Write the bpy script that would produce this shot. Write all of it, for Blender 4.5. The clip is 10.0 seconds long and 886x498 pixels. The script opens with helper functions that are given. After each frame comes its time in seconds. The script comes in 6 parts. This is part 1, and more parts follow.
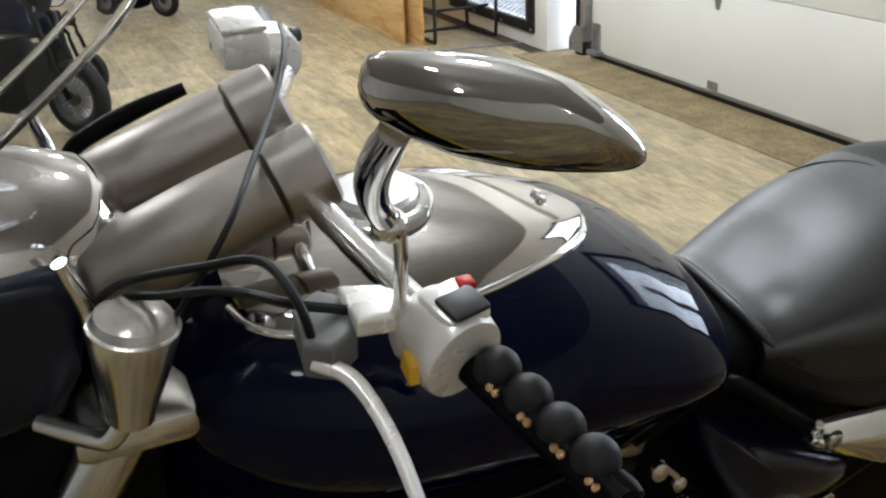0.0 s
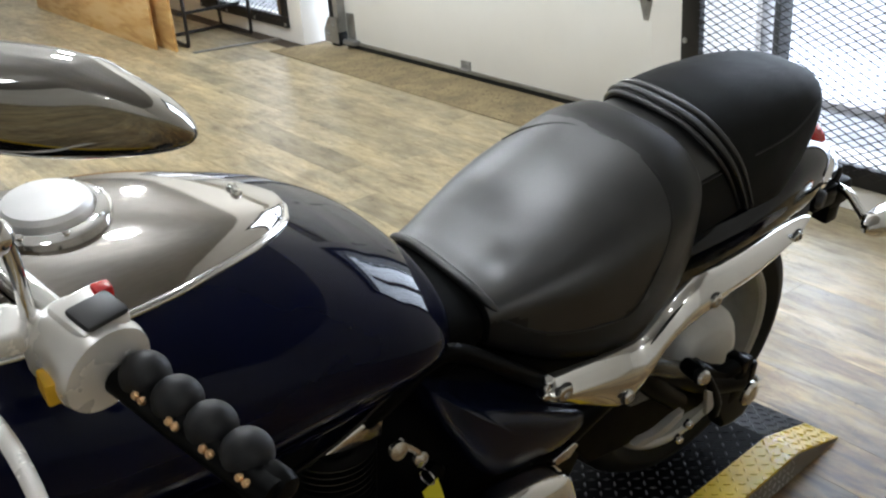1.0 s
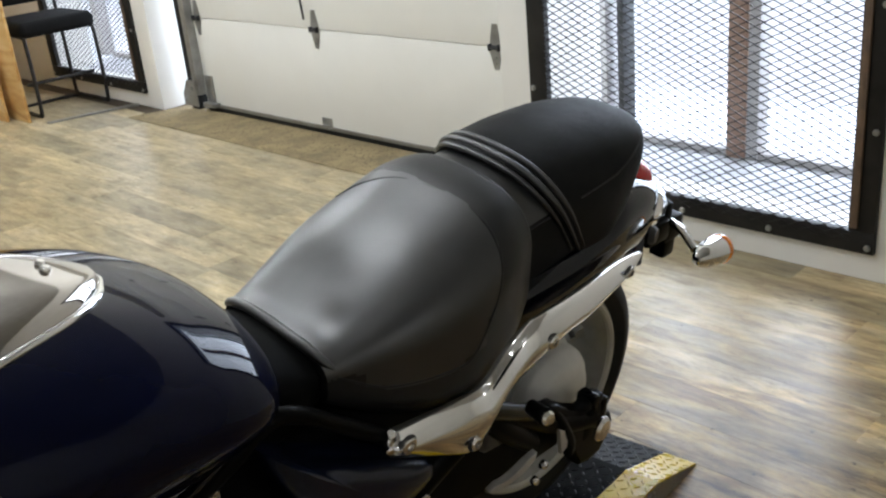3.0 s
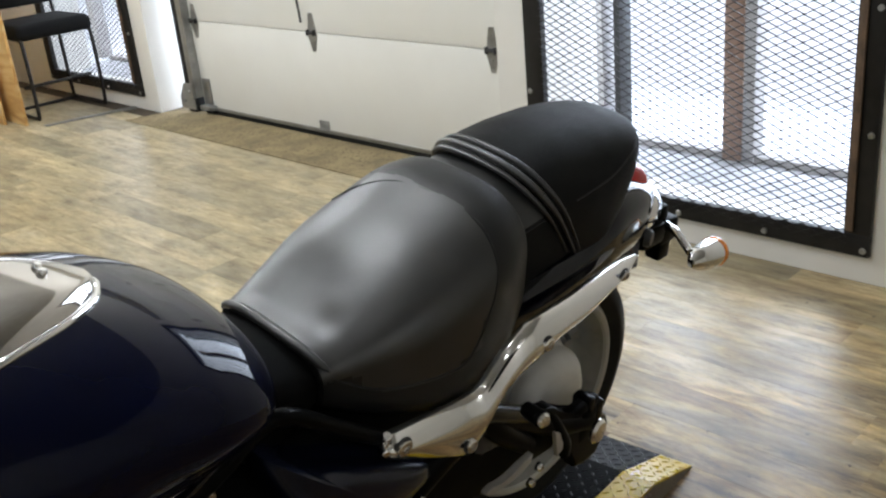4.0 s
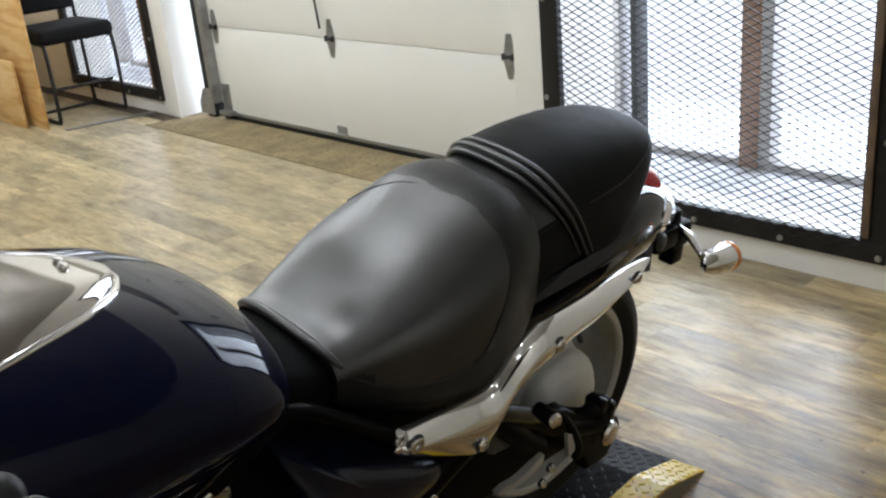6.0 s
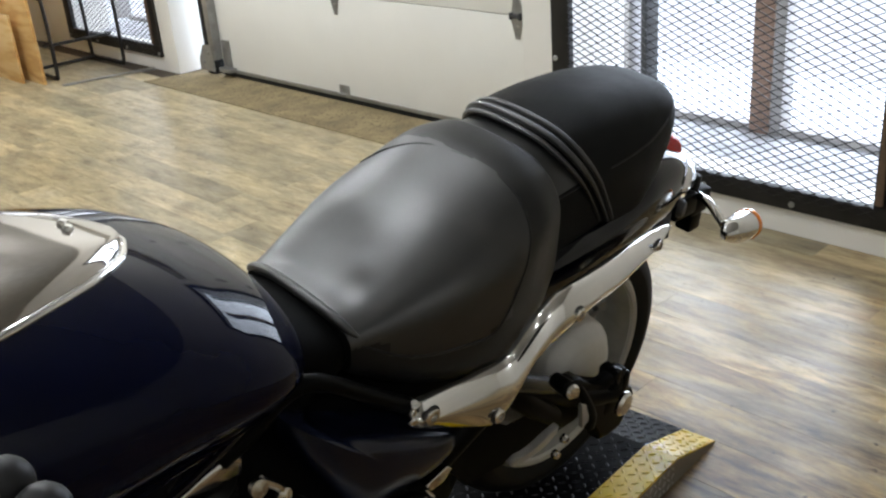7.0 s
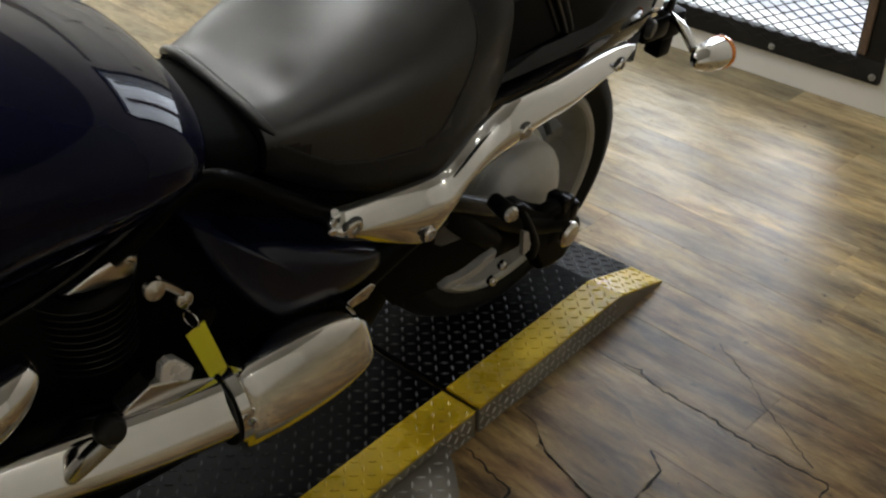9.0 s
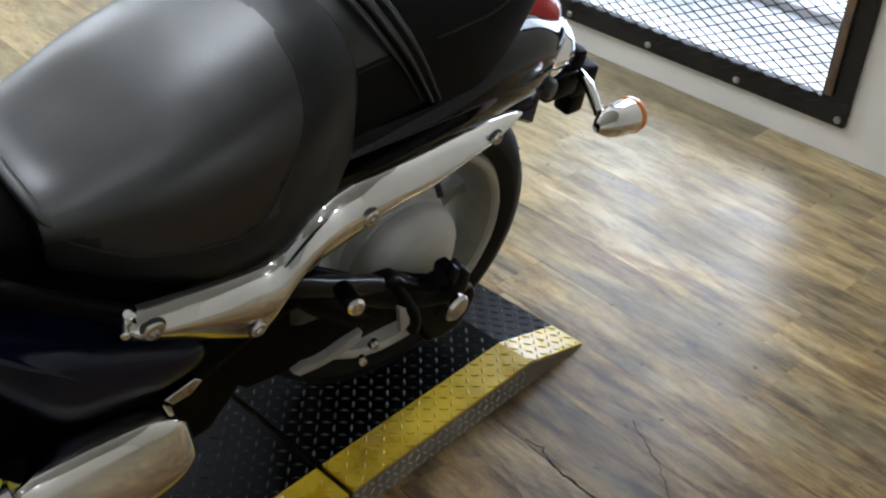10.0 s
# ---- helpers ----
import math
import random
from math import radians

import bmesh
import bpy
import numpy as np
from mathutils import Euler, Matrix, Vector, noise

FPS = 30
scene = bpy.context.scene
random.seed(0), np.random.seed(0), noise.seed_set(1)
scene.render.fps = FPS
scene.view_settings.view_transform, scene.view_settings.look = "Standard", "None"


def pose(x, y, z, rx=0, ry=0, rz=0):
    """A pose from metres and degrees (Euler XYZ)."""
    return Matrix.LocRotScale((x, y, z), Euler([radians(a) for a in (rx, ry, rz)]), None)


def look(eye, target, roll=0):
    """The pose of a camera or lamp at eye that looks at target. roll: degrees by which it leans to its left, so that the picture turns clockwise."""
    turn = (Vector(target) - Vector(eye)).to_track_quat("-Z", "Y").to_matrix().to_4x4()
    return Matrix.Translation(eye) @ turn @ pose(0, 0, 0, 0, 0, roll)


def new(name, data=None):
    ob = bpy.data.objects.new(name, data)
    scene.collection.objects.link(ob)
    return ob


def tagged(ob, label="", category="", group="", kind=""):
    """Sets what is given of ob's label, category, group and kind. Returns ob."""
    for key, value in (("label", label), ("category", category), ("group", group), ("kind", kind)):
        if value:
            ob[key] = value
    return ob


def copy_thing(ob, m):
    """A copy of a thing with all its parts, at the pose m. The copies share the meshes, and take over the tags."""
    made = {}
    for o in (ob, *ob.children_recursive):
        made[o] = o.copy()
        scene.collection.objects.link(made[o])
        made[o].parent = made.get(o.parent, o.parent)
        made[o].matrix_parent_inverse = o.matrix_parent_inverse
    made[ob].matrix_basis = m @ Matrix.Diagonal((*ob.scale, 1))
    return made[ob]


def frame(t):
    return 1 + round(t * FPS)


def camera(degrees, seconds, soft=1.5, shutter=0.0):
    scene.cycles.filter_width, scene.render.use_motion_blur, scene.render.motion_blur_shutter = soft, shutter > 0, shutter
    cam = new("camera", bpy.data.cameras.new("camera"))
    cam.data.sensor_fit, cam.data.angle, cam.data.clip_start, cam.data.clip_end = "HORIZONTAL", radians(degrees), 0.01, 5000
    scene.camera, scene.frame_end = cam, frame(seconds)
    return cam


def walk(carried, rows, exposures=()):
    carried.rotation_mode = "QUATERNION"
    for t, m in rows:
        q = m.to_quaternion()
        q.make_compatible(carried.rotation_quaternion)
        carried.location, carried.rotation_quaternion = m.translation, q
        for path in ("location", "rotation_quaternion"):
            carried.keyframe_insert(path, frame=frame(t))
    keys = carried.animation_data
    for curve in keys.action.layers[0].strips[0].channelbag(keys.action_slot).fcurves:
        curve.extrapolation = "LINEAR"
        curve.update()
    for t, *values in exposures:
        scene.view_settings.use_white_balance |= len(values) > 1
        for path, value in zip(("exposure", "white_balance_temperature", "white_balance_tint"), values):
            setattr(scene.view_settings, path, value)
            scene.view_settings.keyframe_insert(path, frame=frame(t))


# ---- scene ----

# ======================= camera and walk =======================
cam = camera(48.06, 10.0, soft=2.3)
PATH = [  # seconds, eye, target, roll
    (0, (0.02, -0.012, 1.446), (0.752, 1.665, 0.639), -2.6),
    (0.5, (0.078, -0.034, 1.434), (0.998, 1.532, 0.597), -3.9),
    (1, (0.125, -0.053, 1.423), (1.195, 1.413, 0.583), -4.5),
    (1.5, (0.15, -0.073, 1.42), (1.309, 1.339, 0.604), -4.9),
    (2, (0.167, -0.094, 1.423), (1.385, 1.278, 0.628), -5.1),
    (2.5, (0.181, -0.102, 1.423), (1.443, 1.243, 0.649), -5.6),
    (4, (0.179, -0.112, 1.426), (1.457, 1.226, 0.668), -5.4),
    (4.5, (0.175, -0.119, 1.426), (1.452, 1.217, 0.661), -5.7),
    (5, (0.164, -0.138, 1.428), (1.432, 1.213, 0.675), -6.0),
    (5.5, (0.163, -0.14, 1.425), (1.432, 1.211, 0.674), -5.8),
    (5.7, (0.163, -0.137, 1.425), (1.426, 1.229, 0.69), -5.6),
    (6.8, (0.187, -0.089, 1.41), (1.438, 1.254, 0.614), -4.3),
    (7, (0.182, -0.07, 1.409), (1.421, 1.273, 0.596), -4.6),
    (7.5, (0.138, -0.054, 1.403), (1.348, 1.304, 0.571), -1.8),
    (8, (0.099, -0.053, 1.399), (1.375, 1.234, 0.551), -2.7),
    (8.3, (0.078, -0.06, 1.372), (1.401, 1.094, 0.413), -2.5),
    (8.5, (0.082, -0.066, 1.362), (1.382, 1.043, 0.323), -2.4),
    (8.7, (0.13, -0.044, 1.334), (1.386, 1.057, 0.234), -2.5),
    (9, (0.283, -0.039, 1.319), (1.443, 1.156, 0.212), 0.2),
    (9.5, (0.456, -0.094, 1.351), (1.524, 1.243, 0.316), -1.3),
    (10, (0.592, -0.039, 1.358), (1.721, 1.159, 0.223), 2.1),
]
walk(cam, [(t, look(eye, target, roll)) for t, eye, target, roll in PATH],
     exposures=[(0.0, -0.1, 6300, 10), (1.0, -0.15, 6300, 10), (2.5, -0.25, 6350, 10), (7.0, -0.25, 6450, 10), (7.5, -0.25, 6450, 10), (8.2, -0.3, 6800, 10), (8.6, -0.4, 7150, 10), (9.0, -0.5, 6900, 10), (9.5, -0.28, 6150, 10), (10.0, -0.1, 6100, 10)])

# ======================= light =======================
world = bpy.data.worlds.new("world")
scene.world = world
world.use_nodes = True
wn = world.node_tree
sky = wn.nodes.new("ShaderNodeTexSky")
sky.sky_type = "NISHITA"
sky.sun_disc = False
sky.sun_elevation, sky.sun_rotation = radians(35), radians(100)
wn.nodes["Background"].inputs[1].default_value = 0.12
wn.links.new(sky.outputs[0], wn.nodes["Background"].inputs[0])

CEIL = 3.0


def area_lamp(name, m, size, size_y, watts, colour, shape="RECTANGLE"):
    data = bpy.data.lights.new(name, "AREA")
    data.shape, data.size, data.size_y, data.energy, data.color = shape, size, size_y, watts, colour
    ob = new(name, data)
    ob.matrix_world = m
    return ob


# daylight in the two barred windows
area_lamp("window_daylight", look((4.9, 1.75, 1.7), (0.0, 1.6, 0.6)), 3.0, 3.2, 200, (0.66, 0.80, 1.0))
area_lamp("window_daylight_far", look((4.9, 6.4, 1.7), (0.0, 5.6, 0.6)), 3.0, 3.2, 120, (0.66, 0.80, 1.0))
SPOTS = [(1.16, 1.80, 54), (1.9, 3.6, 74), (1.5, 5.3, 100), (1.2, 7.2, 100), (-0.7, 2.6, 38), (-0.9, 5.0, 46), (0.1, 0.6, 11), (-0.9, -1.0, 8), (0.4, -2.7, 17)]
DROP = 0.42
for sx, sy, sp in SPOTS:
    bulb = bpy.data.lights.new("bulb_light", "POINT")
    bulb.energy, bulb.color, bulb.shadow_soft_size = sp, (0.915, 0.965, 1.0), 0.08
    new("bulb_light", bulb).location = (sx, sy, CEIL - DROP)


# ======================= materials =======================
def nodes_of(name):
    mat = bpy.data.materials.new(name)
    mat.use_nodes = True
    return mat, mat.node_tree, mat.node_tree.nodes["Principled BSDF"]


def add(nt, kind, **inputs):
    n = nt.nodes.new(kind)
    for k, v in inputs.items():
        n.inputs[k.replace("_", " ")].default_value = v
    return n


def ramp(nt, fac, stops):
    r = nt.nodes.new("ShaderNodeValToRGB")
    nt.links.new(fac, r.inputs[0])
    els = r.color_ramp.elements
    while len(els) < len(stops):
        els.new(0.5)
    for e, (p, c) in zip(els, stops):
        e.position, e.color = p, (*c, 1) if len(c) == 3 else c
    return r


def g(v):
    return (v, v, v)


def surface(name, lo, hi, rough=(0.4, 0.6), metal=0.0, scale=6.0, bump=0.0, bump_scale=120.0, stretch=(1, 1, 1), coat=0.0, spec=0.5, wear=None):
    """A painted, cast or moulded surface: two scales of variation in colour and gloss, and fine relief."""
    mat, nt, bs = nodes_of(name)
    tc = nt.nodes.new("ShaderNodeTexCoord")
    mp = nt.nodes.new("ShaderNodeMapping")
    mp.inputs["Scale"].default_value = stretch
    nt.links.new(tc.outputs["Object"], mp.inputs[0])
    big = add(nt, "ShaderNodeTexNoise", Scale=scale, Detail=6.0, Roughness=0.6)
    nt.links.new(mp.outputs[0], big.inputs["Vector"])
    c = ramp(nt, big.outputs["Fac"], [(0.3, lo), (0.7, hi)])
    col = c.outputs[0]
    if wear:
        fine = add(nt, "ShaderNodeTexNoise", Scale=scale * 9, Detail=8.0, Roughness=0.7)
        nt.links.new(mp.outputs[0], fine.inputs["Vector"])
        m = ramp(nt, fine.outputs["Fac"], [(wear[0], g(0)), (wear[0] + 0.1, g(1))])
        mix = nt.nodes.new("ShaderNodeMixRGB")
        nt.links.new(m.outputs[0], mix.inputs[0])
        nt.links.new(col, mix.inputs[1])
        mix.inputs[2].default_value = (*wear[1], 1)
        col = mix.outputs[0]
    nt.links.new(col, bs.inputs["Base Color"])
    r = ramp(nt, big.outputs["Fac"], [(0.3, g(rough[0])), (0.7, g(rough[1]))])
    nt.links.new(r.outputs[0], bs.inputs["Roughness"])
    bs.inputs["Metallic"].default_value = metal
    bs.inputs["Specular IOR Level"].default_value = spec
    bs.inputs["Coat Weight"].default_value = coat
    bs.inputs["Coat Roughness"].default_value = 0.03
    if bump:
        f2 = add(nt, "ShaderNodeTexNoise", Scale=bump_scale, Detail=4.0)
        nt.links.new(mp.outputs[0], f2.inputs["Vector"])
        b = add(nt, "ShaderNodeBump", Strength=bump, Distance=0.002)
        nt.links.new(f2.outputs["Fac"], b.inputs["Height"])
        nt.links.new(b.outputs[0], bs.inputs["Normal"])
    return mat


def emitter(name, colour, strength):
    mat, nt, bs = nodes_of(name)
    bs.inputs["Base Color"].default_value = (*colour, 1)
    bs.inputs["Emission Color"].default_value = (*colour, 1)
    bs.inputs["Emission Strength"].default_value = strength
    return mat


def glass(name, colour, rough=0.0):
    mat, nt, bs = nodes_of(name)
    bs.inputs["Base Color"].default_value = (*colour, 1)
    bs.inputs["Transmission Weight"].default_value = 1.0
    bs.inputs["Roughness"].default_value = rough
    bs.inputs["IOR"].default_value = 1.45
    return mat


def plank_material():
    """Printed vinyl plank: pale yellow-grey timber with long grain, worn streaks and darker blotches, satin finish."""
    mat, nt, bs = nodes_of("vinyl_plank")
    info = nt.nodes.new("ShaderNodeObjectInfo")
    geo = nt.nodes.new("ShaderNodeNewGeometry")
    rnd = nt.nodes.new("ShaderNodeMath")
    rnd.operation = "ADD"
    nt.links.new(info.outputs["Random"], rnd.inputs[0])
    nt.links.new(geo.outputs["Random Per Island"], rnd.inputs[1])
    off = nt.nodes.new("ShaderNodeVectorMath")
    off.operation = "SCALE"
    off.inputs[0].default_value = (13.0, 37.0, 5.0)
    nt.links.new(rnd.outputs[0], off.inputs["Scale"])
    pos = nt.nodes.new("ShaderNodeVectorMath")
    pos.operation = "ADD"
    nt.links.new(geo.outputs["Position"], pos.inputs[0])
    nt.links.new(off.outputs[0], pos.inputs[1])
    mp = nt.nodes.new("ShaderNodeMapping")
    mp.inputs["Scale"].default_value = (11.0, 2.6, 1.0)
    nt.links.new(pos.outputs[0], mp.inputs[0])
    grain = add(nt, "ShaderNodeTexNoise", Scale=2.2, Detail=12.0, Roughness=0.76, Distortion=0.35)
    nt.links.new(mp.outputs[0], grain.inputs["Vector"])
    c = ramp(nt, grain.outputs["Fac"], [(0.28, (0.15, 0.11, 0.066)), (0.38, (0.33, 0.258, 0.143)), (0.48, (0.465, 0.392, 0.228)), (0.60, (0.57, 0.49, 0.31)), (0.74, (0.68, 0.62, 0.475))])
    mp2 = nt.nodes.new("ShaderNodeMapping")
    mp2.inputs["Scale"].default_value = (2.4, 1.0, 1.0)
    nt.links.new(geo.outputs["Position"], mp2.inputs[0])
    blot = add(nt, "ShaderNodeTexNoise", Scale=2.6, Detail=8.0, Roughness=0.7)
    nt.links.new(mp2.outputs[0], blot.inputs["Vector"])
    bm_ = ramp(nt, blot.outputs["Fac"], [(0.34, (0.58, 0.59, 0.64)), (0.44, (0.78, 0.79, 0.84)), (0.52, (0.94, 0.94, 0.96)), (0.60, (1.0, 1.0, 1.0))])
    # short distressed scuffs and small dark pits
    mp3 = nt.nodes.new("ShaderNodeMapping")
    mp3.inputs["Scale"].default_value = (30.0, 3.6, 1.0)
    nt.links.new(pos.outputs[0], mp3.inputs[0])
    scuff = add(nt, "ShaderNodeTexNoise", Scale=1.0, Detail=7.0, Roughness=0.8)
    nt.links.new(mp3.outputs[0], scuff.inputs["Vector"])
    sc_ = ramp(nt, scuff.outputs["Fac"], [(0.28, (0.45, 0.42, 0.42)), (0.40, (0.88, 0.87, 0.88)), (0.62, (1.0, 1.0, 1.0)), (0.74, (1.22, 1.22, 1.25))])
    pit = add(nt, "ShaderNodeTexNoise", Scale=30.0, Detail=3.0, Roughness=0.6)
    nt.links.new(geo.outputs["Position"], pit.inputs["Vector"])
    pt_ = ramp(nt, pit.outputs["Fac"], [(0.27, (0.25, 0.22, 0.2)), (0.33, (1.0, 1.0, 1.0))])
    spk = nt.nodes.new("ShaderNodeMixRGB")
    spk.blend_type = "MULTIPLY"
    spk.inputs[0].default_value = 1.0
    nt.links.new(sc_.outputs[0], spk.inputs[1])
    nt.links.new(pt_.outputs[0], spk.inputs[2])
    base = nt.nodes.new("ShaderNodeMixRGB")
    base.blend_type = "MULTIPLY"
    base.inputs[0].default_value = 1.0
    nt.links.new(c.outputs[0], base.inputs[1])
    nt.links.new(spk.outputs[0], base.inputs[2])
    c = base
    mul = nt.nodes.new("ShaderNodeMixRGB")
    mul.blend_type = "MULTIPLY"
    mul.inputs[0].default_value = 0.85
    nt.links.new(c.outputs[0], mul.inputs[1])
    nt.links.new(bm_.outputs[0], mul.inputs[2])
    # a large patch of darker, browner planks beside the platform, with a wavering edge
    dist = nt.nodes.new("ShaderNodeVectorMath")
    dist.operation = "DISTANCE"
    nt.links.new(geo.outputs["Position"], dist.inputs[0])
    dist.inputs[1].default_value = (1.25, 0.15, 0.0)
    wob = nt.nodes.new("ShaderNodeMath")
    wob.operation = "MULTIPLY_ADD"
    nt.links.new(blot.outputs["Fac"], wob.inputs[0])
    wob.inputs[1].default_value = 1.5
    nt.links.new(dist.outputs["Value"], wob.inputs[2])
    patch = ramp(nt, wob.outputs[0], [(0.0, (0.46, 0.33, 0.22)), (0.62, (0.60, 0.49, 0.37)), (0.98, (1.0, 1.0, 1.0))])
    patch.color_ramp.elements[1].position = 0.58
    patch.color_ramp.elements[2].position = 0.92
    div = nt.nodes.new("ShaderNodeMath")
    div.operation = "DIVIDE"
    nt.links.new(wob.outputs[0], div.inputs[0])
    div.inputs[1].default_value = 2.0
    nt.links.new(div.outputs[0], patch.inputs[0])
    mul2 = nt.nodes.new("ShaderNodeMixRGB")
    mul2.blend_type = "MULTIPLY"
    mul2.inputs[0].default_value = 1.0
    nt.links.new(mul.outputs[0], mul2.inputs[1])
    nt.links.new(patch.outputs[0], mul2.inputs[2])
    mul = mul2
    # weathered streaks, strongest beside the platform
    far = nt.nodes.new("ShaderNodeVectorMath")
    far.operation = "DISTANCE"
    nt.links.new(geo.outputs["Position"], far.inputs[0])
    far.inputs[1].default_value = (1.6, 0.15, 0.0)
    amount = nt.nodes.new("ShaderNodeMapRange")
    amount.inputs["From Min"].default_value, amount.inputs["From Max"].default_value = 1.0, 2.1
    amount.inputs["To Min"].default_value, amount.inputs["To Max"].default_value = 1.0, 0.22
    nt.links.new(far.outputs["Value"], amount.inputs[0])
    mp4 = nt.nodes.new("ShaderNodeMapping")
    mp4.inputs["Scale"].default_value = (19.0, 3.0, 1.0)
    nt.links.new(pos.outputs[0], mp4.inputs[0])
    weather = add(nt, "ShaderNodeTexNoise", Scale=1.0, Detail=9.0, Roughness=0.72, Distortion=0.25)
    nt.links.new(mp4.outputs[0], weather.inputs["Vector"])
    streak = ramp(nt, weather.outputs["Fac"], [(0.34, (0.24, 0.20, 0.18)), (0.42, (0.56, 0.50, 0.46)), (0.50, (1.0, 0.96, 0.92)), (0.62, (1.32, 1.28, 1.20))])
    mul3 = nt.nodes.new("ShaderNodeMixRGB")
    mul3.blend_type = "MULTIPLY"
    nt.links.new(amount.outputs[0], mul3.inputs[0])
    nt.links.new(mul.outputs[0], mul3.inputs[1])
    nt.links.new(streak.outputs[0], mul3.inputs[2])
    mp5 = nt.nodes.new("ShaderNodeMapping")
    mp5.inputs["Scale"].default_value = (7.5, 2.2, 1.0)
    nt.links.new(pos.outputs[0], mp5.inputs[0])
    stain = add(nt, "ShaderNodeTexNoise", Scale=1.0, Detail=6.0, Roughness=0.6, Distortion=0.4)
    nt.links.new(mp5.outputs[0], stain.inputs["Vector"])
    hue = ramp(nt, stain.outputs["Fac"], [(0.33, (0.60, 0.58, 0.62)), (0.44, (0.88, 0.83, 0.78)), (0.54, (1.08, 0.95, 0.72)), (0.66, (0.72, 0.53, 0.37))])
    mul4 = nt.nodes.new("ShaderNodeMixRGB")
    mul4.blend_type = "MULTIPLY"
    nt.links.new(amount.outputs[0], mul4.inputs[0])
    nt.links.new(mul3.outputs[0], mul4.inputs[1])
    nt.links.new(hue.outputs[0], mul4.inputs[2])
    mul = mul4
    tone = nt.nodes.new("ShaderNodeHueSaturation")
    tr = nt.nodes.new("ShaderNodeMapRange")
    tr.inputs["To Min"].default_value, tr.inputs["To Max"].default_value = 0.70, 1.18
    fr = nt.nodes.new("ShaderNodeMath")
    fr.operation = "FRACT"
    nt.links.new(rnd.outputs[0], fr.inputs[0])
    nt.links.new(fr.outputs[0], tr.inputs[0])
    nt.links.new(tr.outputs[0], tone.inputs["Value"])
    nt.links.new(mul.outputs[0], tone.inputs["Color"])
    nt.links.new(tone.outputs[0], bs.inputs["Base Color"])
    r = ramp(nt, blot.outputs["Fac"], [(0.3, g(0.42)), (0.7, g(0.28))])
    nt.links.new(r.outputs[0], bs.inputs["Roughness"])
    b = add(nt, "ShaderNodeBump", Strength=0.2, Distance=0.002)
    nt.links.new(grain.outputs["Fac"], b.inputs["Height"])
    nt.links.new(b.outputs[0], bs.inputs["Normal"])
    return mat


def plywood_material():
    mat, nt, bs = nodes_of("plywood")
    tc = nt.nodes.new("ShaderNodeTexCoord")
    mp = nt.nodes.new("ShaderNodeMapping")
    mp.inputs["Scale"].default_value = (1, 1, 5)
    nt.links.new(tc.outputs["Object"], mp.inputs[0])
    n = add(nt, "ShaderNodeTexNoise", Scale=1.7, Detail=5.0, Distortion=1.6)
    nt.links.new(mp.outputs[0], n.inputs["Vector"])
    w = add(nt, "ShaderNodeTexWave", Scale=2.0, Distortion=9.0, Detail=3.0)
    nt.links.new(mp.outputs[0], w.inputs["Vector"])
    m = nt.nodes.new("ShaderNodeMath")
    m.operation = "MULTIPLY"
    nt.links.new(n.outputs["Fac"], m.inputs[0])
    nt.links.new(w.outputs["Fac"], m.inputs[1])
    c = ramp(nt, m.outputs[0], [(0.0, (0.66, 0.45, 0.20)), (0.35, (0.60, 0.36, 0.13)), (0.7, (0.45, 0.23, 0.07))])
    nt.links.new(c.outputs[0], bs.inputs["Base Color"])
    bs.inputs["Roughness"].default_value = 0.5
    return mat


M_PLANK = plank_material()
M_PLY = plywood_material()
M_UNDER = surface("screed", (0.05, 0.036, 0.026), (0.10, 0.075, 0.052), rough=(0.7, 0.9))
M_STRIP = surface("stained_concrete", (0.16, 0.12, 0.062), (0.36, 0.28, 0.15), rough=(0.7, 0.9), scale=7, bump=0.4, bump_scale=40, wear=(0.54, (0.075, 0.052, 0.03)))
M_WALL = surface("cream_wall_paint", (0.72, 0.70, 0.65), (0.80, 0.78, 0.73), rough=(0.55, 0.7), scale=1.5, bump=0.1, bump_scale=60, wear=(0.70, (0.60, 0.56, 0.48)))
M_DOOR = surface("door_enamel", (0.76, 0.745, 0.69), (0.82, 0.81, 0.76), rough=(0.42, 0.55), scale=1.2, bump=0.05, bump_scale=90)
M_CEIL = surface("ceiling_paint", (0.32, 0.31, 0.295), (0.40, 0.39, 0.37), rough=(0.8, 0.9))
M_BACK = surface("dim_wall_paint", (0.40, 0.395, 0.385), (0.48, 0.475, 0.46), rough=(0.7, 0.8), scale=1.5)
M_STEEL = surface("zinc_steel", (0.28, 0.28, 0.27), (0.44, 0.44, 0.43), rough=(0.35, 0.55), metal=0.9, scale=14)
M_RUBBER = surface("black_rubber", (0.006, 0.006, 0.006), (0.012, 0.012, 0.011), rough=(0.55, 0.75), bump=0.1, spec=0.2)
M_FRAME = surface("black_steel_paint", (0.009, 0.0085, 0.0085), (0.025, 0.023, 0.021), rough=(0.4, 0.6), scale=9, wear=(0.68, (0.12, 0.07, 0.04)), spec=0.25)
M_RUST = surface("rusty_hinge_steel", (0.06, 0.042, 0.03), (0.16, 0.10, 0.06), rough=(0.5, 0.75), scale=20)
M_SILL = surface("weathered_sill", (0.34, 0.34, 0.35), (0.62, 0.62, 0.64), rough=(0.7, 0.9), scale=7, wear=(0.56, (0.16, 0.15, 0.14)))
M_BROWN = surface("brown_post_paint", (0.22, 0.13, 0.09), (0.33, 0.21, 0.15), rough=(0.5, 0.7), scale=8)
M_GREYPOST = surface("grey_post_paint", (0.30, 0.28, 0.27), (0.42, 0.40, 0.39), rough=(0.5, 0.7))
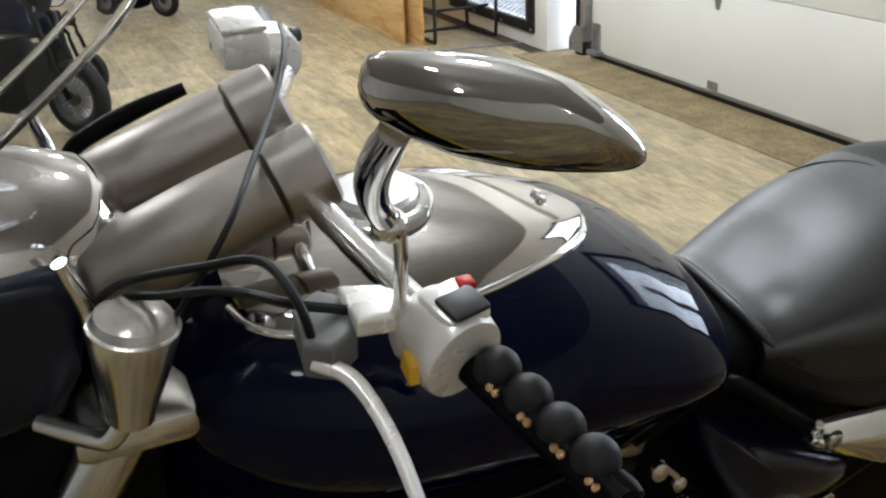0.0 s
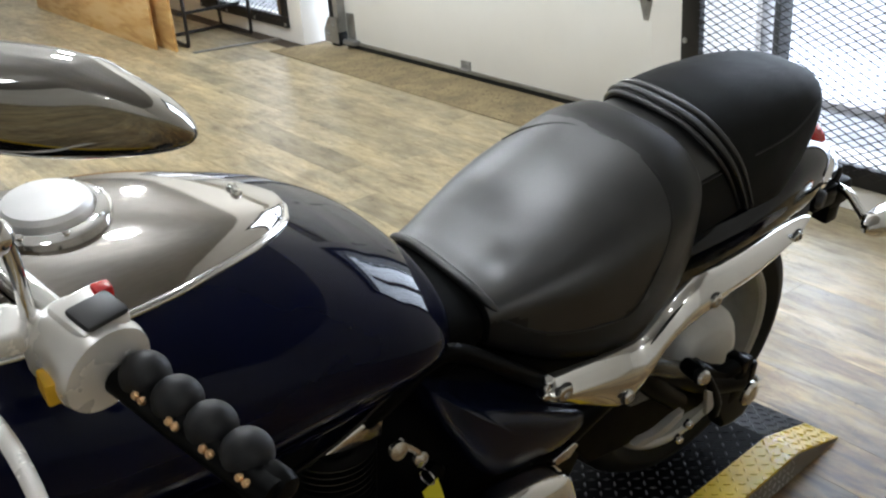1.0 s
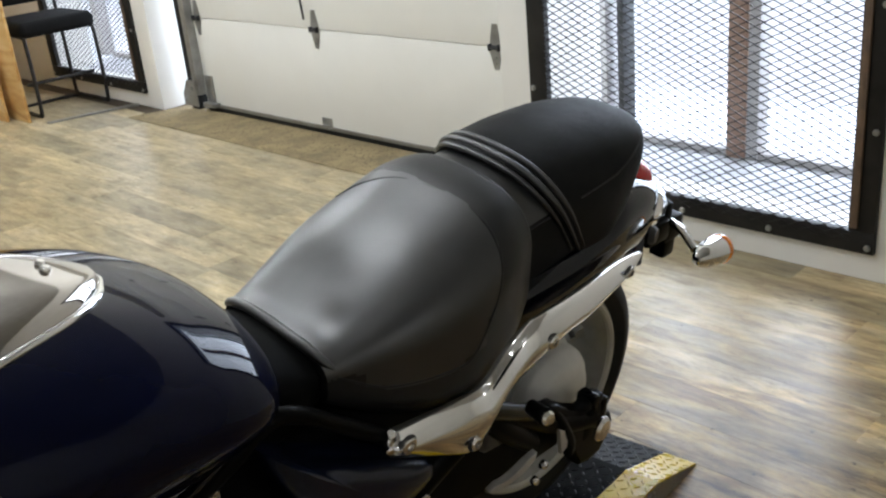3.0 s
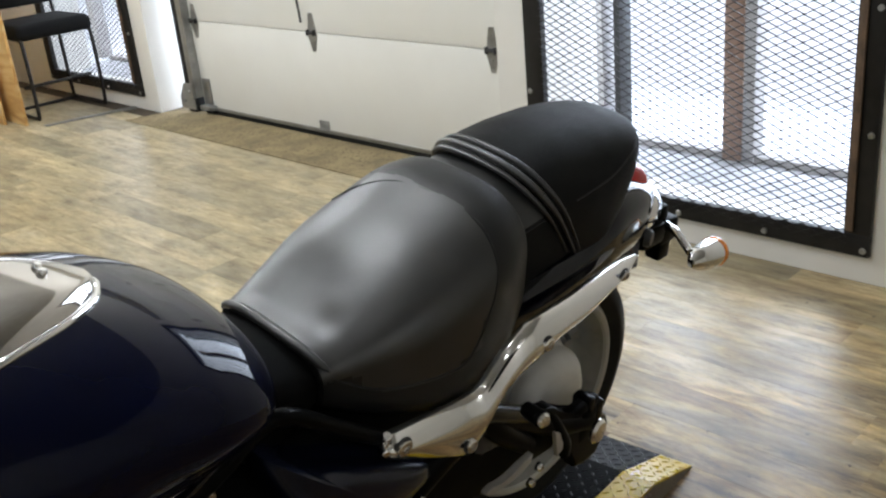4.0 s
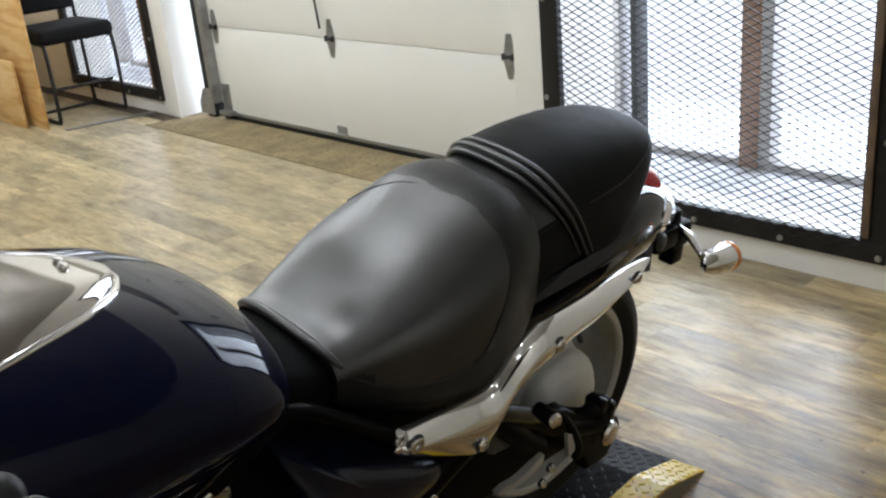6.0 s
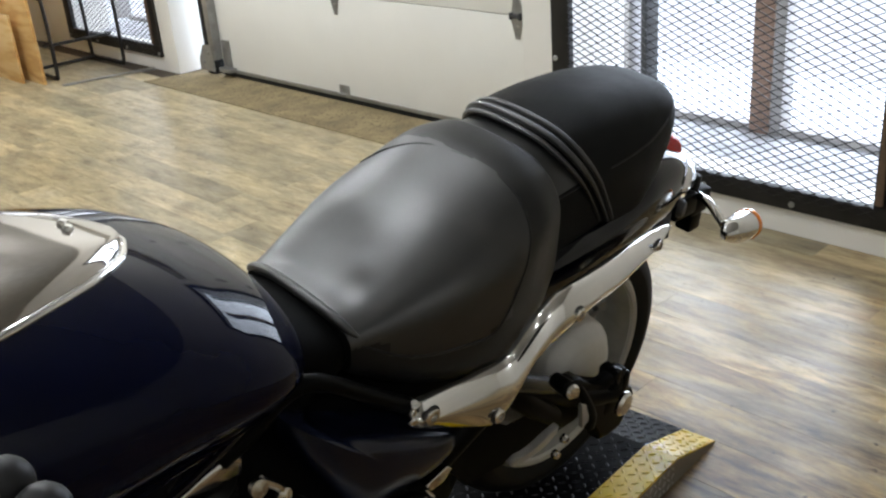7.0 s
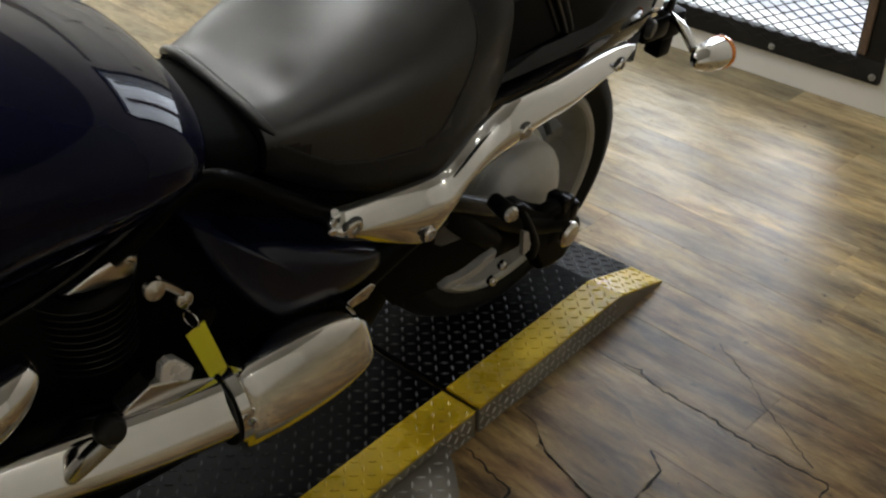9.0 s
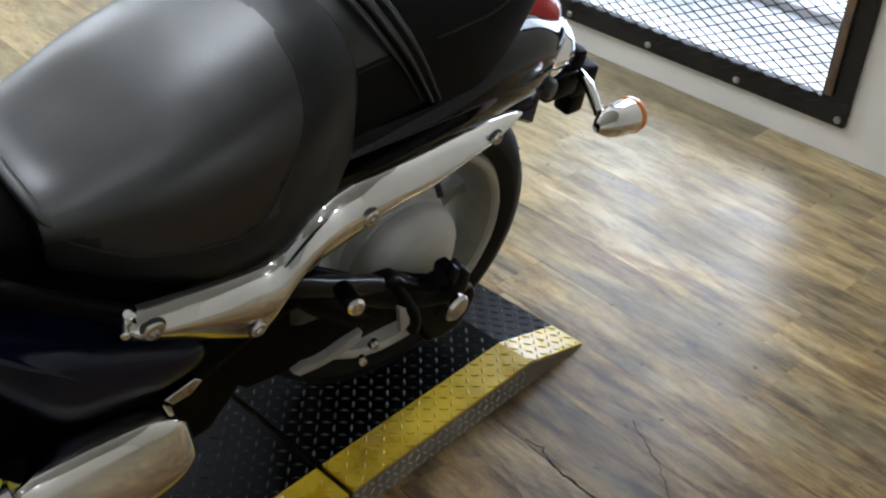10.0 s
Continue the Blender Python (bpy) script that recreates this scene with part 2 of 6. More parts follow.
M_SNOW = surface("snowy_yard", (0.62, 0.64, 0.68), (0.78, 0.80, 0.84), rough=(0.8, 0.95), scale=2)
M_OUT = emitter("overcast_brightness", (0.90, 0.94, 1.0), 5.6)
M_BULB = emitter("lamp_glass", (1.0, 0.97, 0.93), 14.0)
M_FIX = surface("white_fixture", (0.6, 0.58, 0.54), (0.68, 0.66, 0.62), rough=(0.4, 0.5))
M_LEATHER = surface("black_leather", (0.014, 0.0138, 0.0135), (0.024, 0.0236, 0.0228), rough=(0.35, 0.41), scale=16, bump=0.05, bump_scale=420, spec=0.76)
M_PILLION = surface("black_grained_vinyl", (0.006, 0.006, 0.006), (0.010, 0.010, 0.0095), rough=(0.48, 0.60), scale=9, bump=0.3, bump_scale=500, spec=0.08)
M_SKIRT = surface("matt_black_leather", (0.010, 0.010, 0.010), (0.017, 0.017, 0.016), rough=(0.38, 0.48), scale=12, bump=0.20, bump_scale=450, spec=0.34)
M_INSERT = surface("smooth_black_vinyl", (0.010, 0.010, 0.010), (0.016, 0.016, 0.015), rough=(0.30, 0.38), scale=9, bump=0.10, bump_scale=400, spec=0.85)
M_STRAP = surface("strap_leather", (0.012, 0.012, 0.012), (0.020, 0.020, 0.019), rough=(0.30, 0.40), scale=20, bump=0.12, bump_scale=400, spec=0.9)
M_NOSE = surface("matt_trim_plastic", (0.003, 0.003, 0.003), (0.005, 0.005, 0.005), rough=(0.45, 0.55), scale=12, bump=0.1, bump_scale=500, spec=0.025)
M_GLOSS = surface("gloss_black_enamel", (0.003, 0.003, 0.0035), (0.006, 0.006, 0.007), rough=(0.20, 0.28), scale=10, spec=0.14)
M_MIRSHELL = surface("mirror_shell_chrome", (0.42, 0.405, 0.385), (0.48, 0.465, 0.445), rough=(0.03, 0.06), metal=1.0, scale=6)
# lighter than the seat leather: the highlight along the welt is in the colour
M_WELT = surface("highlit_welt_leather", (0.022, 0.0215, 0.021), (0.034, 0.033, 0.032), rough=(0.30, 0.40), scale=25, bump=0.2, bump_scale=300, spec=0.7)
M_PIPING = surface("seat_stitching", (0.012, 0.012, 0.012), (0.02, 0.02, 0.02), rough=(0.5, 0.6), spec=0.3)
# black lacquer; the blue of window and sky light is mixed into its colour
M_BLACK = surface("sky_tinted_black_lacquer", (0.0013, 0.0022, 0.0110), (0.0019, 0.0032, 0.0180), rough=(0.03, 0.06), scale=3, spec=0.18)
M_COWL = surface("tail_lacquer", (0.0012, 0.0014, 0.003), (0.0018, 0.002, 0.005), rough=(0.04, 0.07), scale=3, spec=0.5)
M_SATIN = surface("satin_black_paint", (0.002, 0.002, 0.002), (0.004, 0.004, 0.004), rough=(0.28, 0.4), bump=0.05, spec=0.06)
M_ENGINE = surface("black_engine_paint", (0.002, 0.002, 0.002), (0.004, 0.004, 0.004), rough=(0.4, 0.6), scale=16, spec=0.05)
M_FIN = surface("cooling_fin_paint", (0.004, 0.004, 0.004), (0.008, 0.008, 0.008), rough=(0.28, 0.4), scale=16, spec=0.4)
M_CHROME = surface("chrome", (0.80, 0.79, 0.77), (0.86, 0.85, 0.84), rough=(0.05, 0.10), metal=1.0, scale=10)
M_PIPE = surface("polished_exhaust", (0.76, 0.74, 0.71), (0.84, 0.82, 0.80), rough=(0.06, 0.10), metal=1.0, scale=10)
M_STRUT = surface("strut_chrome", (0.84, 0.83, 0.81), (0.90, 0.89, 0.88), rough=(0.06, 0.11), metal=1.0, scale=10)
M_WHEEL = surface("grey_wheel_paint", (0.20, 0.20, 0.195), (0.29, 0.29, 0.28), rough=(0.35, 0.45), metal=0.3, scale=18)
M_CRACK = surface("dirt_in_joints", (0.010, 0.008, 0.006), (0.022, 0.017, 0.012), rough=(0.8, 0.95))
M_RISER = surface("satin_steel", (0.33, 0.305, 0.275), (0.40, 0.37, 0.335), rough=(0.36, 0.43), metal=1.0, scale=10)
M_CONSOLE = surface("console_chrome", (0.48, 0.455, 0.425), (0.54, 0.51, 0.48), rough=(0.05, 0.09), metal=1.0, scale=8)
M_BRUSH = surface("brushed_chrome", (0.68, 0.66, 0.63), (0.78, 0.76, 0.73), rough=(0.16, 0.26), metal=1.0, scale=10)
M_ALU = surface("cast_aluminium", (0.44, 0.435, 0.42), (0.54, 0.53, 0.515), rough=(0.36, 0.5), metal=0.4, scale=18, bump=0.15, bump_scale=260)
M_DRUM = surface("bead_blasted_aluminium", (0.60, 0.59, 0.57), (0.72, 0.71, 0.69), rough=(0.42, 0.52), metal=0.15, scale=14, bump=0.12, bump_scale=300)
M_CAP = surface("satin_chrome_cap", (0.84, 0.83, 0.82), (0.92, 0.91, 0.90), rough=(0.30, 0.38), metal=0.55, scale=12)
M_HOUSE = surface("chrome_switch_housing", (0.80, 0.775, 0.73), (0.88, 0.855, 0.81), rough=(0.22, 0.32), metal=0.35, scale=15)
M_BALL = surface("grip_rubber", (0.008, 0.008, 0.009), (0.014, 0.014, 0.015), rough=(0.42, 0.52), bump=0.06, bump_scale=300, spec=0.3)
M_DARK = surface("dark_plastic", (0.02, 0.02, 0.021), (0.035, 0.035, 0.036), rough=(0.4, 0.55))
M_GREY = surface("grey_plastic", (0.11, 0.11, 0.11), (0.15, 0.15, 0.15), rough=(0.4, 0.5))
M_RED = surface("red_plastic", (0.45, 0.01, 0.012), (0.55, 0.015, 0.015), rough=(0.2, 0.3))
M_REDLENS = surface("red_lens", (0.40, 0.008, 0.008), (0.55, 0.012, 0.010), rough=(0.2, 0.26), spec=0.3)
M_AMBER = surface("amber_lens", (0.80, 0.20, 0.015), (0.88, 0.26, 0.02), rough=(0.12, 0.2), coat=0.5)
M_YELSW = surface("yellow_switch", (0.75, 0.42, 0.02), (0.82, 0.48, 0.03), rough=(0.3, 0.4))
M_TAG = surface("yellow_tag", (0.78, 0.72, 0.03), (0.84, 0.79, 0.05), rough=(0.3, 0.4))
M_YELLOW = surface("safety_yellow", (0.50, 0.32, 0.008), (0.82, 0.57, 0.016), rough=(0.18, 0.42), scale=9, wear=(0.62, (0.22, 0.145, 0.03)), bump=0.2, bump_scale=60, spec=0.55)
M_PLATE = surface("black_tread_plate", (0.0012, 0.0012, 0.0014), (0.003, 0.003, 0.0035), rough=(0.30, 0.40), scale=7, wear=(0.72, (0.012, 0.012, 0.012)), spec=0.03)
M_BARE = surface("bare_tread_plate", (0.18, 0.165, 0.14), (0.30, 0.275, 0.235), rough=(0.30, 0.45), metal=0.4, scale=12)
# paler than the bare plate, so the treads' white glints are coloured in
M_STUD = surface("glint_bright_treads", (0.40, 0.38, 0.35), (0.56, 0.54, 0.51), rough=(0.3, 0.4), metal=0.6, scale=30)
M_RUB = surface("rubbed_black_treads", (0.008, 0.008, 0.009), (0.05, 0.05, 0.054), rough=(0.28, 0.4), metal=0.3, scale=25)
M_CABLE = surface("cable_sheath", (0.005, 0.005, 0.005), (0.010, 0.010, 0.010), rough=(0.4, 0.5), spec=0.2)
M_COPPER = surface("brass_stud", (0.65, 0.40, 0.20), (0.75, 0.48, 0.26), rough=(0.2, 0.3), metal=1.0)
M_CLEAR = glass("clear_polycarbonate", (0.97, 0.97, 0.97))
M_LAMPGLASS = surface("fluted_lamp_glass", (0.42, 0.39, 0.35), (0.60, 0.57, 0.53), rough=(0.10, 0.18), metal=0.6, scale=40, bump=0.4, bump_scale=90, spec=0.8)
M_LENS = glass("lamp_lens", (0.95, 0.95, 0.95), 0.08)
M_MIRROR = surface("mirror_glass", (0.82, 0.82, 0.82), (0.84, 0.84, 0.84), rough=(0.01, 0.015), metal=1.0)
M_FABRIC = surface("black_chair_fabric", (0.004, 0.004, 0.0045), (0.009, 0.009, 0.0095), rough=(0.85, 0.95), bump=0.3, bump_scale=400, spec=0.15)
# the side cover's bluish daylight sheen is put into this base colour
M_BLUEBLACK = surface("blue_sheen_black_lacquer", (0.0026, 0.0042, 0.0135), (0.004, 0.0065, 0.020), rough=(0.20, 0.28), scale=3, spec=0.36)


# ======================= mesh helpers =======================
def mesh_of(name, bm, mat, smooth=True):
    me = bpy.data.meshes.new(name)
    bmesh.ops.recalc_face_normals(bm, faces=bm.faces)
    bm.to_mesh(me)
    bm.free()
    if mat:
        me.materials.append(mat)
    if smooth:
        me.polygons.foreach_set("use_smooth", [True] * len(me.polygons))
        me.set_sharp_from_angle(angle=radians(38))
    return me


def thing(name, label, category, group="", at=None, kind=""):
    ob = new(name)
    ob.empty_display_size = 0.1
    if at is not None:
        ob.matrix_world = at
    return tagged(ob, label, category, group, kind)


def part(name, bm, mat, parent=None, label="", smooth=True):
    ob = new(name, mesh_of(name, bm, mat, smooth))
    if parent is not None:
        ob.parent = parent
    return tagged(ob, label) if label else ob


def solo(name, bm, mat, label, category, kind="", smooth=True):
    return tagged(new(name, mesh_of(name, bm, mat, smooth)), label, category, "", kind)


def structure(name, bm, mat, label="", smooth=False):
    return tagged(new(name, mesh_of(name, bm, mat, smooth)), label or name.replace("_", " "), "", "", "structure")


def box(bm, lo, hi, bevel=0.0, m=None, seg=2):
    lo, hi = Vector(lo), Vector(hi)
    r = bmesh.ops.create_cube(bm, size=1.0)
    vs = r["verts"]
    for v in vs:
        v.co = Vector(((lo[i] + hi[i]) / 2 + v.co[i] * (hi[i] - lo[i]) for i in range(3)))
    if bevel:
        es = list({e for v in vs for e in v.link_edges})
        out = bmesh.ops.bevel(bm, geom=es, offset=bevel, segments=seg, affect="EDGES", profile=0.5)
        vs = list({v for v in out["verts"]} | {v for v in vs if v.is_valid})
    if m is not None:
        for v in vs:
            v.co = m @ v.co
    return vs


def frame_axes(d, hint=(0, 0, 1)):
    d = Vector(d).normalized()
    h = Vector(hint)
    if abs(d.dot(h)) > 0.95:
        h = Vector((0, 1, 0))
    a = d.cross(h).normalized()
    return d, a, a.cross(d)


def rings(bm, loops, caps=True, closed=False):
    """Skin between loops of the same number of points."""
    vv = [[bm.verts.new(p) for p in loop] for loop in loops]
    n = len(vv[0])
    pairs = list(zip(vv, vv[1:])) + ([(vv[-1], vv[0])] if closed else [])
    for a, b in pairs:
        for i in range(n):
            bm.faces.new((a[i], a[(i + 1) % n], b[(i + 1) % n], b[i]))
    if caps and not closed:
        bm.faces.new(vv[0])
        bm.faces.new(vv[-1][::-1])
    return vv


def lathe(bm, p0, axis, profile, seg=24, hint=(0, 0, 1)):
    """profile: (distance along the axis, radius)."""
    d, a, b = frame_axes(axis, hint)
    p0 = Vector(p0)
    loops = []
    for s, r in profile:
        r = max(r, 0.0004)
        loops.append([p0 + d * s + (a * math.cos(t) + b * math.sin(t)) * r for t in (2 * math.pi * i / seg for i in range(seg))])
    rings(bm, loops)


def cyl(bm, p0, p1, r0, r1=None, seg=16, bevel=0.0):
    d = Vector(p1) - Vector(p0)
    L = d.length
    r1 = r0 if r1 is None else r1
    if bevel:
        prof = [(0, r0 - bevel), (bevel, r0), (L - bevel, r1), (L, r1 - bevel)]
    else:
        prof = [(0, r0), (L, r1)]
    lathe(bm, p0, d, prof, seg)


def spline(pts, n):
    """Catmull-Rom through tuples of any length."""
    P = [np.array(p, float) for p in pts]
    P = [2 * P[0] - P[1]] + P + [2 * P[-1] - P[-2]]
    out = []
    for i in range(1, len(P) - 2):
        for k in range(n):
            t = k / n
            a, b, c, d = P[i - 1 : i + 3]
            out.append(0.5 * (2 * b + (c - a) * t + (2 * a - 5 * b + 4 * c - d) * t * t + (3 * b - a - 3 * c + d) * t ** 3))
    out.append(P[-2])
    return out


def tube(bm, pts, r, seg=10, n=6, squash=1.0):
    """A bent round bar through the points; r is a radius or one for each point."""
    rr = r if isinstance(r, (list, tuple)) else [r] * len(pts)
    path = spline([(*p, q) for p, q in zip(pts, rr)], n) if n > 1 else [np.array((*p, q)) for p, q in zip(pts, rr)]
    loops, up = [], Vector((0, 0, 1))
    for i, p in enumerate(path):
        a, b = path[max(i - 1, 0)], path[min(i + 1, len(path) - 1)]
        d = Vector(b[:3] - a[:3]).normalized()
        if i == 0:
            side = frame_axes(d)[1]
        else:
            side = (side - d * side.dot(d)).normalized()
        up = d.cross(side)
        c = Vector(p[:3])
        loops.append([c + (side * math.cos(t) + up * math.sin(t) * squash) * float(p[3]) for t in (2 * math.pi * k / seg for k in range(seg))])
    rings(bm, loops)


def prism(bm, outline, a, thick, plane="uw", bevel=0.0):
    """A plate: an outline in a plane, at offset a, with thickness."""
    def at(p, o):
        if plane == "uw":
            return (p[0], o, p[1])
        if plane == "uv":
            return (p[0], p[1], o)
        return (o, p[0], p[1])
    f = [bm.verts.new(at(p, a)) for p in outline]
    b = [bm.verts.new(at(p, a + thick)) for p in outline]
    n = len(f)
    faces = [bm.faces.new(f), bm.faces.new(b[::-1])]
    for i in range(n):
        faces.append(bm.faces.new((f[i], f[(i + 1) % n], b[(i + 1) % n], b[i])))
    if bevel:
        es = [e for e in faces[0].edges] + [e for e in faces[1].edges]
        bmesh.ops.bevel(bm, geom=es, offset=bevel, segments=3, affect="EDGES", profile=0.6)


def torus(bm, centre, axis, R, r, seg=48, sub=12, flat=1.0):
    d, a, b = frame_axes(axis)
    c = Vector(centre)
    loops = []
    for i in range(seg):
        t = 2 * math.pi * i / seg
        e = a * math.cos(t) + b * math.sin(t)
        loops.append([c + e * (R + r * math.cos(s)) + d * (r * flat * math.sin(s)) for s in (2 * math.pi * k / sub for k in range(sub))])
    rings(bm, loops, caps=False, closed=True)


def BM():
    return bmesh.new()

# ======================= the room =======================
WX, DX = 3.12, 3.37          # face of the front wall, plane of the sectional door
FX0, FX1, FY0, FY1 = -4.0, 3.12, -3.5, 10.0

bm = BM()
box(bm, (FX0, FY0, -0.12), (DX + 0.15, FY1, -0.006))
structure("floor", bm, M_UNDER, "vinyl plank floor of the showroom")
FLOOR = bpy.data.objects["floor"]

bm = BM()
prism(bm, [(3.0, 2.556), (3.375, 2.556), (3.375, 5.46), (3.20, 5.50), (3.0, 5.56)], -0.01, 0.0135, "uv")
structure("threshold", bm, M_STRIP, "stained bare concrete strip along the sectional door")

# front wall: right of the window, under and over it, pier, header, far column, far window
bm = BM()
W2 = DX + 0.14
box(bm, (WX, FY0, 0), (W2 - 0.12, 1.06, CEIL))
box(bm, (WX, 1.06, 0), (W2 - 0.12, 2.35, 0.115))
box(bm, (WX, 1.06, 2.36), (W2 - 0.12, 2.35, CEIL))
box(bm, (WX, 2.35, 0), (W2, 2.55, CEIL))
box(bm, (WX, 2.55, 2.35), (W2, 5.51, CEIL))
box(bm, (3.225, 5.51, 0), (W2, 5.70, CEIL))
box(bm, (3.225, 5.70, 0), (W2 - 0.12, 6.93, 0.12))
box(bm, (3.225, 5.70, 2.36), (W2 - 0.12, 6.93, CEIL))
box(bm, (3.225, 6.93, 0), (W2, FY1, CEIL))
structure("wall_front", bm, M_WALL, "cream painted front wall with barred window openings")
bm = BM()
box(bm, (FX0 - 0.15, FY0 - 0.15, 0), (FX0, FY1 + 0.15, CEIL))
structure("wall_back", bm, M_BACK, "grey painted back wall")
bm = BM()
box(bm, (FX0, FY0 - 0.15, 0), (W2, FY0, CEIL))
structure("wall_side", bm, M_WALL, "cream painted side wall")
bm = BM()
box(bm, (FX0, FY1, 0), (W2, FY1 + 0.15, CEIL))
structure("wall_far_side", bm, M_WALL, "cream painted far side wall")
bm = BM()
box(bm, (FX0 - 0.15, FY0 - 0.15, CEIL), (W2 + 0.2, FY1 + 0.15, CEIL + 0.15))
structure("ceiling", bm, M_CEIL, "pale painted ceiling")

for sx, sy, sp in SPOTS:
    lamp = thing("ceiling_lamp", "hanging ceiling lamp with a bare white bulb", "lamp", "ceiling lamps", pose(sx, sy, CEIL))
    bm = BM()
    lathe(bm, (0, 0, 0), (0, 0, -1), [(0, 0.05), (0.015, 0.05), (0.022, 0.02), (0.03, 0.006), (DROP - 0.14, 0.006), (DROP - 0.13, 0.02), (DROP - 0.075, 0.02)], 20)
    part("cord", bm, M_FIX, lamp, "white cord and lamp holder")
    bm = BM()
    lathe(bm, (0, 0, -DROP + 0.075), (0, 0, -1), [(0, 0.018), (0.015, 0.02), (0.04, 0.045), (0.075, 0.06), (0.105, 0.052), (0.13, 0.025), (0.136, 0.0)], 20)
    b_ = part("bulb", bm, M_BULB, lamp, "glowing bulb")
    b_.visible_shadow = False

# outside
bm = BM()
box(bm, (W2 + 0.02, -30, -0.3), (60, 40, -0.06))
structure("ground", bm, M_SNOW, "pale snowy yard outside")
bm = BM()
prism(bm, [(-20, -1), (34, -1), (34, 16), (-20, 16)], 14.0, 0.05, "vw")
structure("backdrop", bm, M_OUT, "bright overcast distance outside the windows")


# ---------- barred windows ----------
def mesh_strands(bm, y0, y1, z0, z1, x, lw=0.058, sw=0.0143, th=0.0016, wd=0.0036):
    """Expanded metal: zigzag strands that touch at their bends."""
    rows = int((z1 - z0) / sw)
    cols = int((y1 - y0) / (lw / 2))
    for r in range(rows):
        zc = z0 + (r + 0.5) * sw
        prev = None
        for c in range(cols + 1):
            y = y0 + c * lw / 2
            up = 1 if (c + r) % 2 else -1
            z = zc + up * sw * 0.44
            q = [bm.verts.new((x - th, y, z - wd / 2)), bm.verts.new((x + th, y, z - wd / 2)), bm.verts.new((x + th, y, z + wd / 2)), bm.verts.new((x - th, y, z + wd / 2))]
            if prev:
                for i in range(4):
                    bm.faces.new((prev[i], prev[(i + 1) % 4], q[(i + 1) % 4], q[i]))
            prev = q


def bolt(bm, p, d, r=0.008, h=0.006):
    lathe(bm, p, d, [(0, r), (h * 0.5, r), (h, r * 0.7), (h, 0.0)], 10)


def barred_window(name, xf, y0, y1, z0, z1, deep, posts):
    """A black steel frame with expanded metal in front of a deep sill, posts and panes."""
    w = thing(name, "black steel security grille with expanded metal, bolted over the window", "window grille", "", pose(0, 0, 0))
    b = 0.085
    for nm, lo, hi in (("bottom_rail", (xf, y0, z0), (xf + 0.03, y1, z0 + b * 0.85)), ("top_rail", (xf, y0, z1 - b), (xf + 0.03, y1, z1)),
                       ("side_rail", (xf, y0, z0 + b * 0.85), (xf + 0.03, y0 + b, z1 - b)), ("side_rail", (xf, y1 - b, z0 + b * 0.85), (xf + 0.03, y1, z1 - b))):
        bm = BM()
        box(bm, lo, hi, 0.003)
        part(nm, bm, M_FRAME, w)
    bm = BM()
    box(bm, (xf - 0.012, y0 + b * 0.62, z0 + b), (xf - 0.001, y0 + b * 0.90, z1 - b), 0.002)
    part("hinge_bar", bm, M_RUST, w, "rust-brown steel hinge bar")
    bm = BM()
    mesh_strands(bm, y0 + b - 0.01, y1 - b + 0.01, z0 + b * 0.42, min(z1 - b, 2.3), xf - 0.0025)
    tagged(part("expanded_metal", bm, M_FRAME, w, "black expanded metal mesh", smooth=False), kind="stuff")
    n = int((y1 - y0) / 0.34)
    spots = [(y0 + 0.02 + (y1 - y0 - 0.04) * i / n, z0 + 0.022) for i in range(n + 1)] + [(yy, z0 + k) for yy in (y0 + 0.02, y1 - 0.02) for k in (0.40, 0.78, 1.2, 1.6)]
    for yy, zz in spots:
        bm = BM()
        bolt(bm, (xf, yy, zz), (-1, 0, 0), 0.011, 0.008)
        part("bolt", bm, M_STEEL, w, "zinc bolt")
    tagged(w, kind="")
    bm = BM()
    box(bm, (xf + 0.06, y0 - 0.12, 0.02), (deep + 0.14, y1 + 0.12, z0 + 0.018), 0.004)
    solo(name.replace("grille", "sill"), bm, M_SILL, "weathered pale window sill with grit and snow", "window sill", "structure")
    for yc, wd, mat in posts:
        bm = BM()
        box(bm, (deep, yc - wd / 2, z0 + 0.018), (deep + 0.09, yc + wd / 2, 2.4), 0.004)
        ob = solo("window_post", bm, mat, "painted window post behind the grille", "window post", "structure")
    bm = BM()
    box(bm, (deep + 0.01, y0 - 0.1, z0 + 0.018), (deep + 0.08, y1 + 0.1, z0 + 0.05), 0.004)
    solo("window_bottom_bar", bm, M_GREYPOST, "grey bottom bar of the window frame", "window frame", "structure")


barred_window("window_grille", 3.10, 1.02, 2.39, 0.094, 2.40, 3.72, [(1.845, 0.085, M_BROWN), (1.775, 0.05, M_GREYPOST), (2.50, 0.055, M_GREYPOST), (2.40, 0.03, M_FRAME), (0.98, 0.10, M_GREYPOST)])
barred_window("window_grille", 3.205, 5.67, 6.96, 0.09, 2.40, 3.72, [(6.55, 0.05, M_GREYPOST), (7.2, 0.09, M_GREYPOST)])

# ---------- sectional door ----------
door = thing("sectional_door", "cream steel sectional garage door, closed", "garage door", "", pose(0, 0, 0))
DY0, DY1 = 2.56, 5.22
for i in range(5):
    z0 = 0.035 + i * 0.532
    bm = BM()
    box(bm, (DX, DY0, z0 + 0.0015), (DX + 0.045, DY1, z0 + 0.5305), 0.004)
    part("panel", bm, M_DOOR, door)
bm = BM()
box(bm, (DX - 0.004, DY0, 0.001), (DX + 0.04, DY1, 0.034), 0.006)
part("bottom_seal", bm, M_RUBBER, door, "black rubber bottom seal")
bm = BM()
box(bm, (DX - 0.006, DY0, 0.028), (DX + 0.002, DY1, 0.048), 0.002)
part("bottom_channel", bm, M_STEEL, door, "zinc bottom channel")


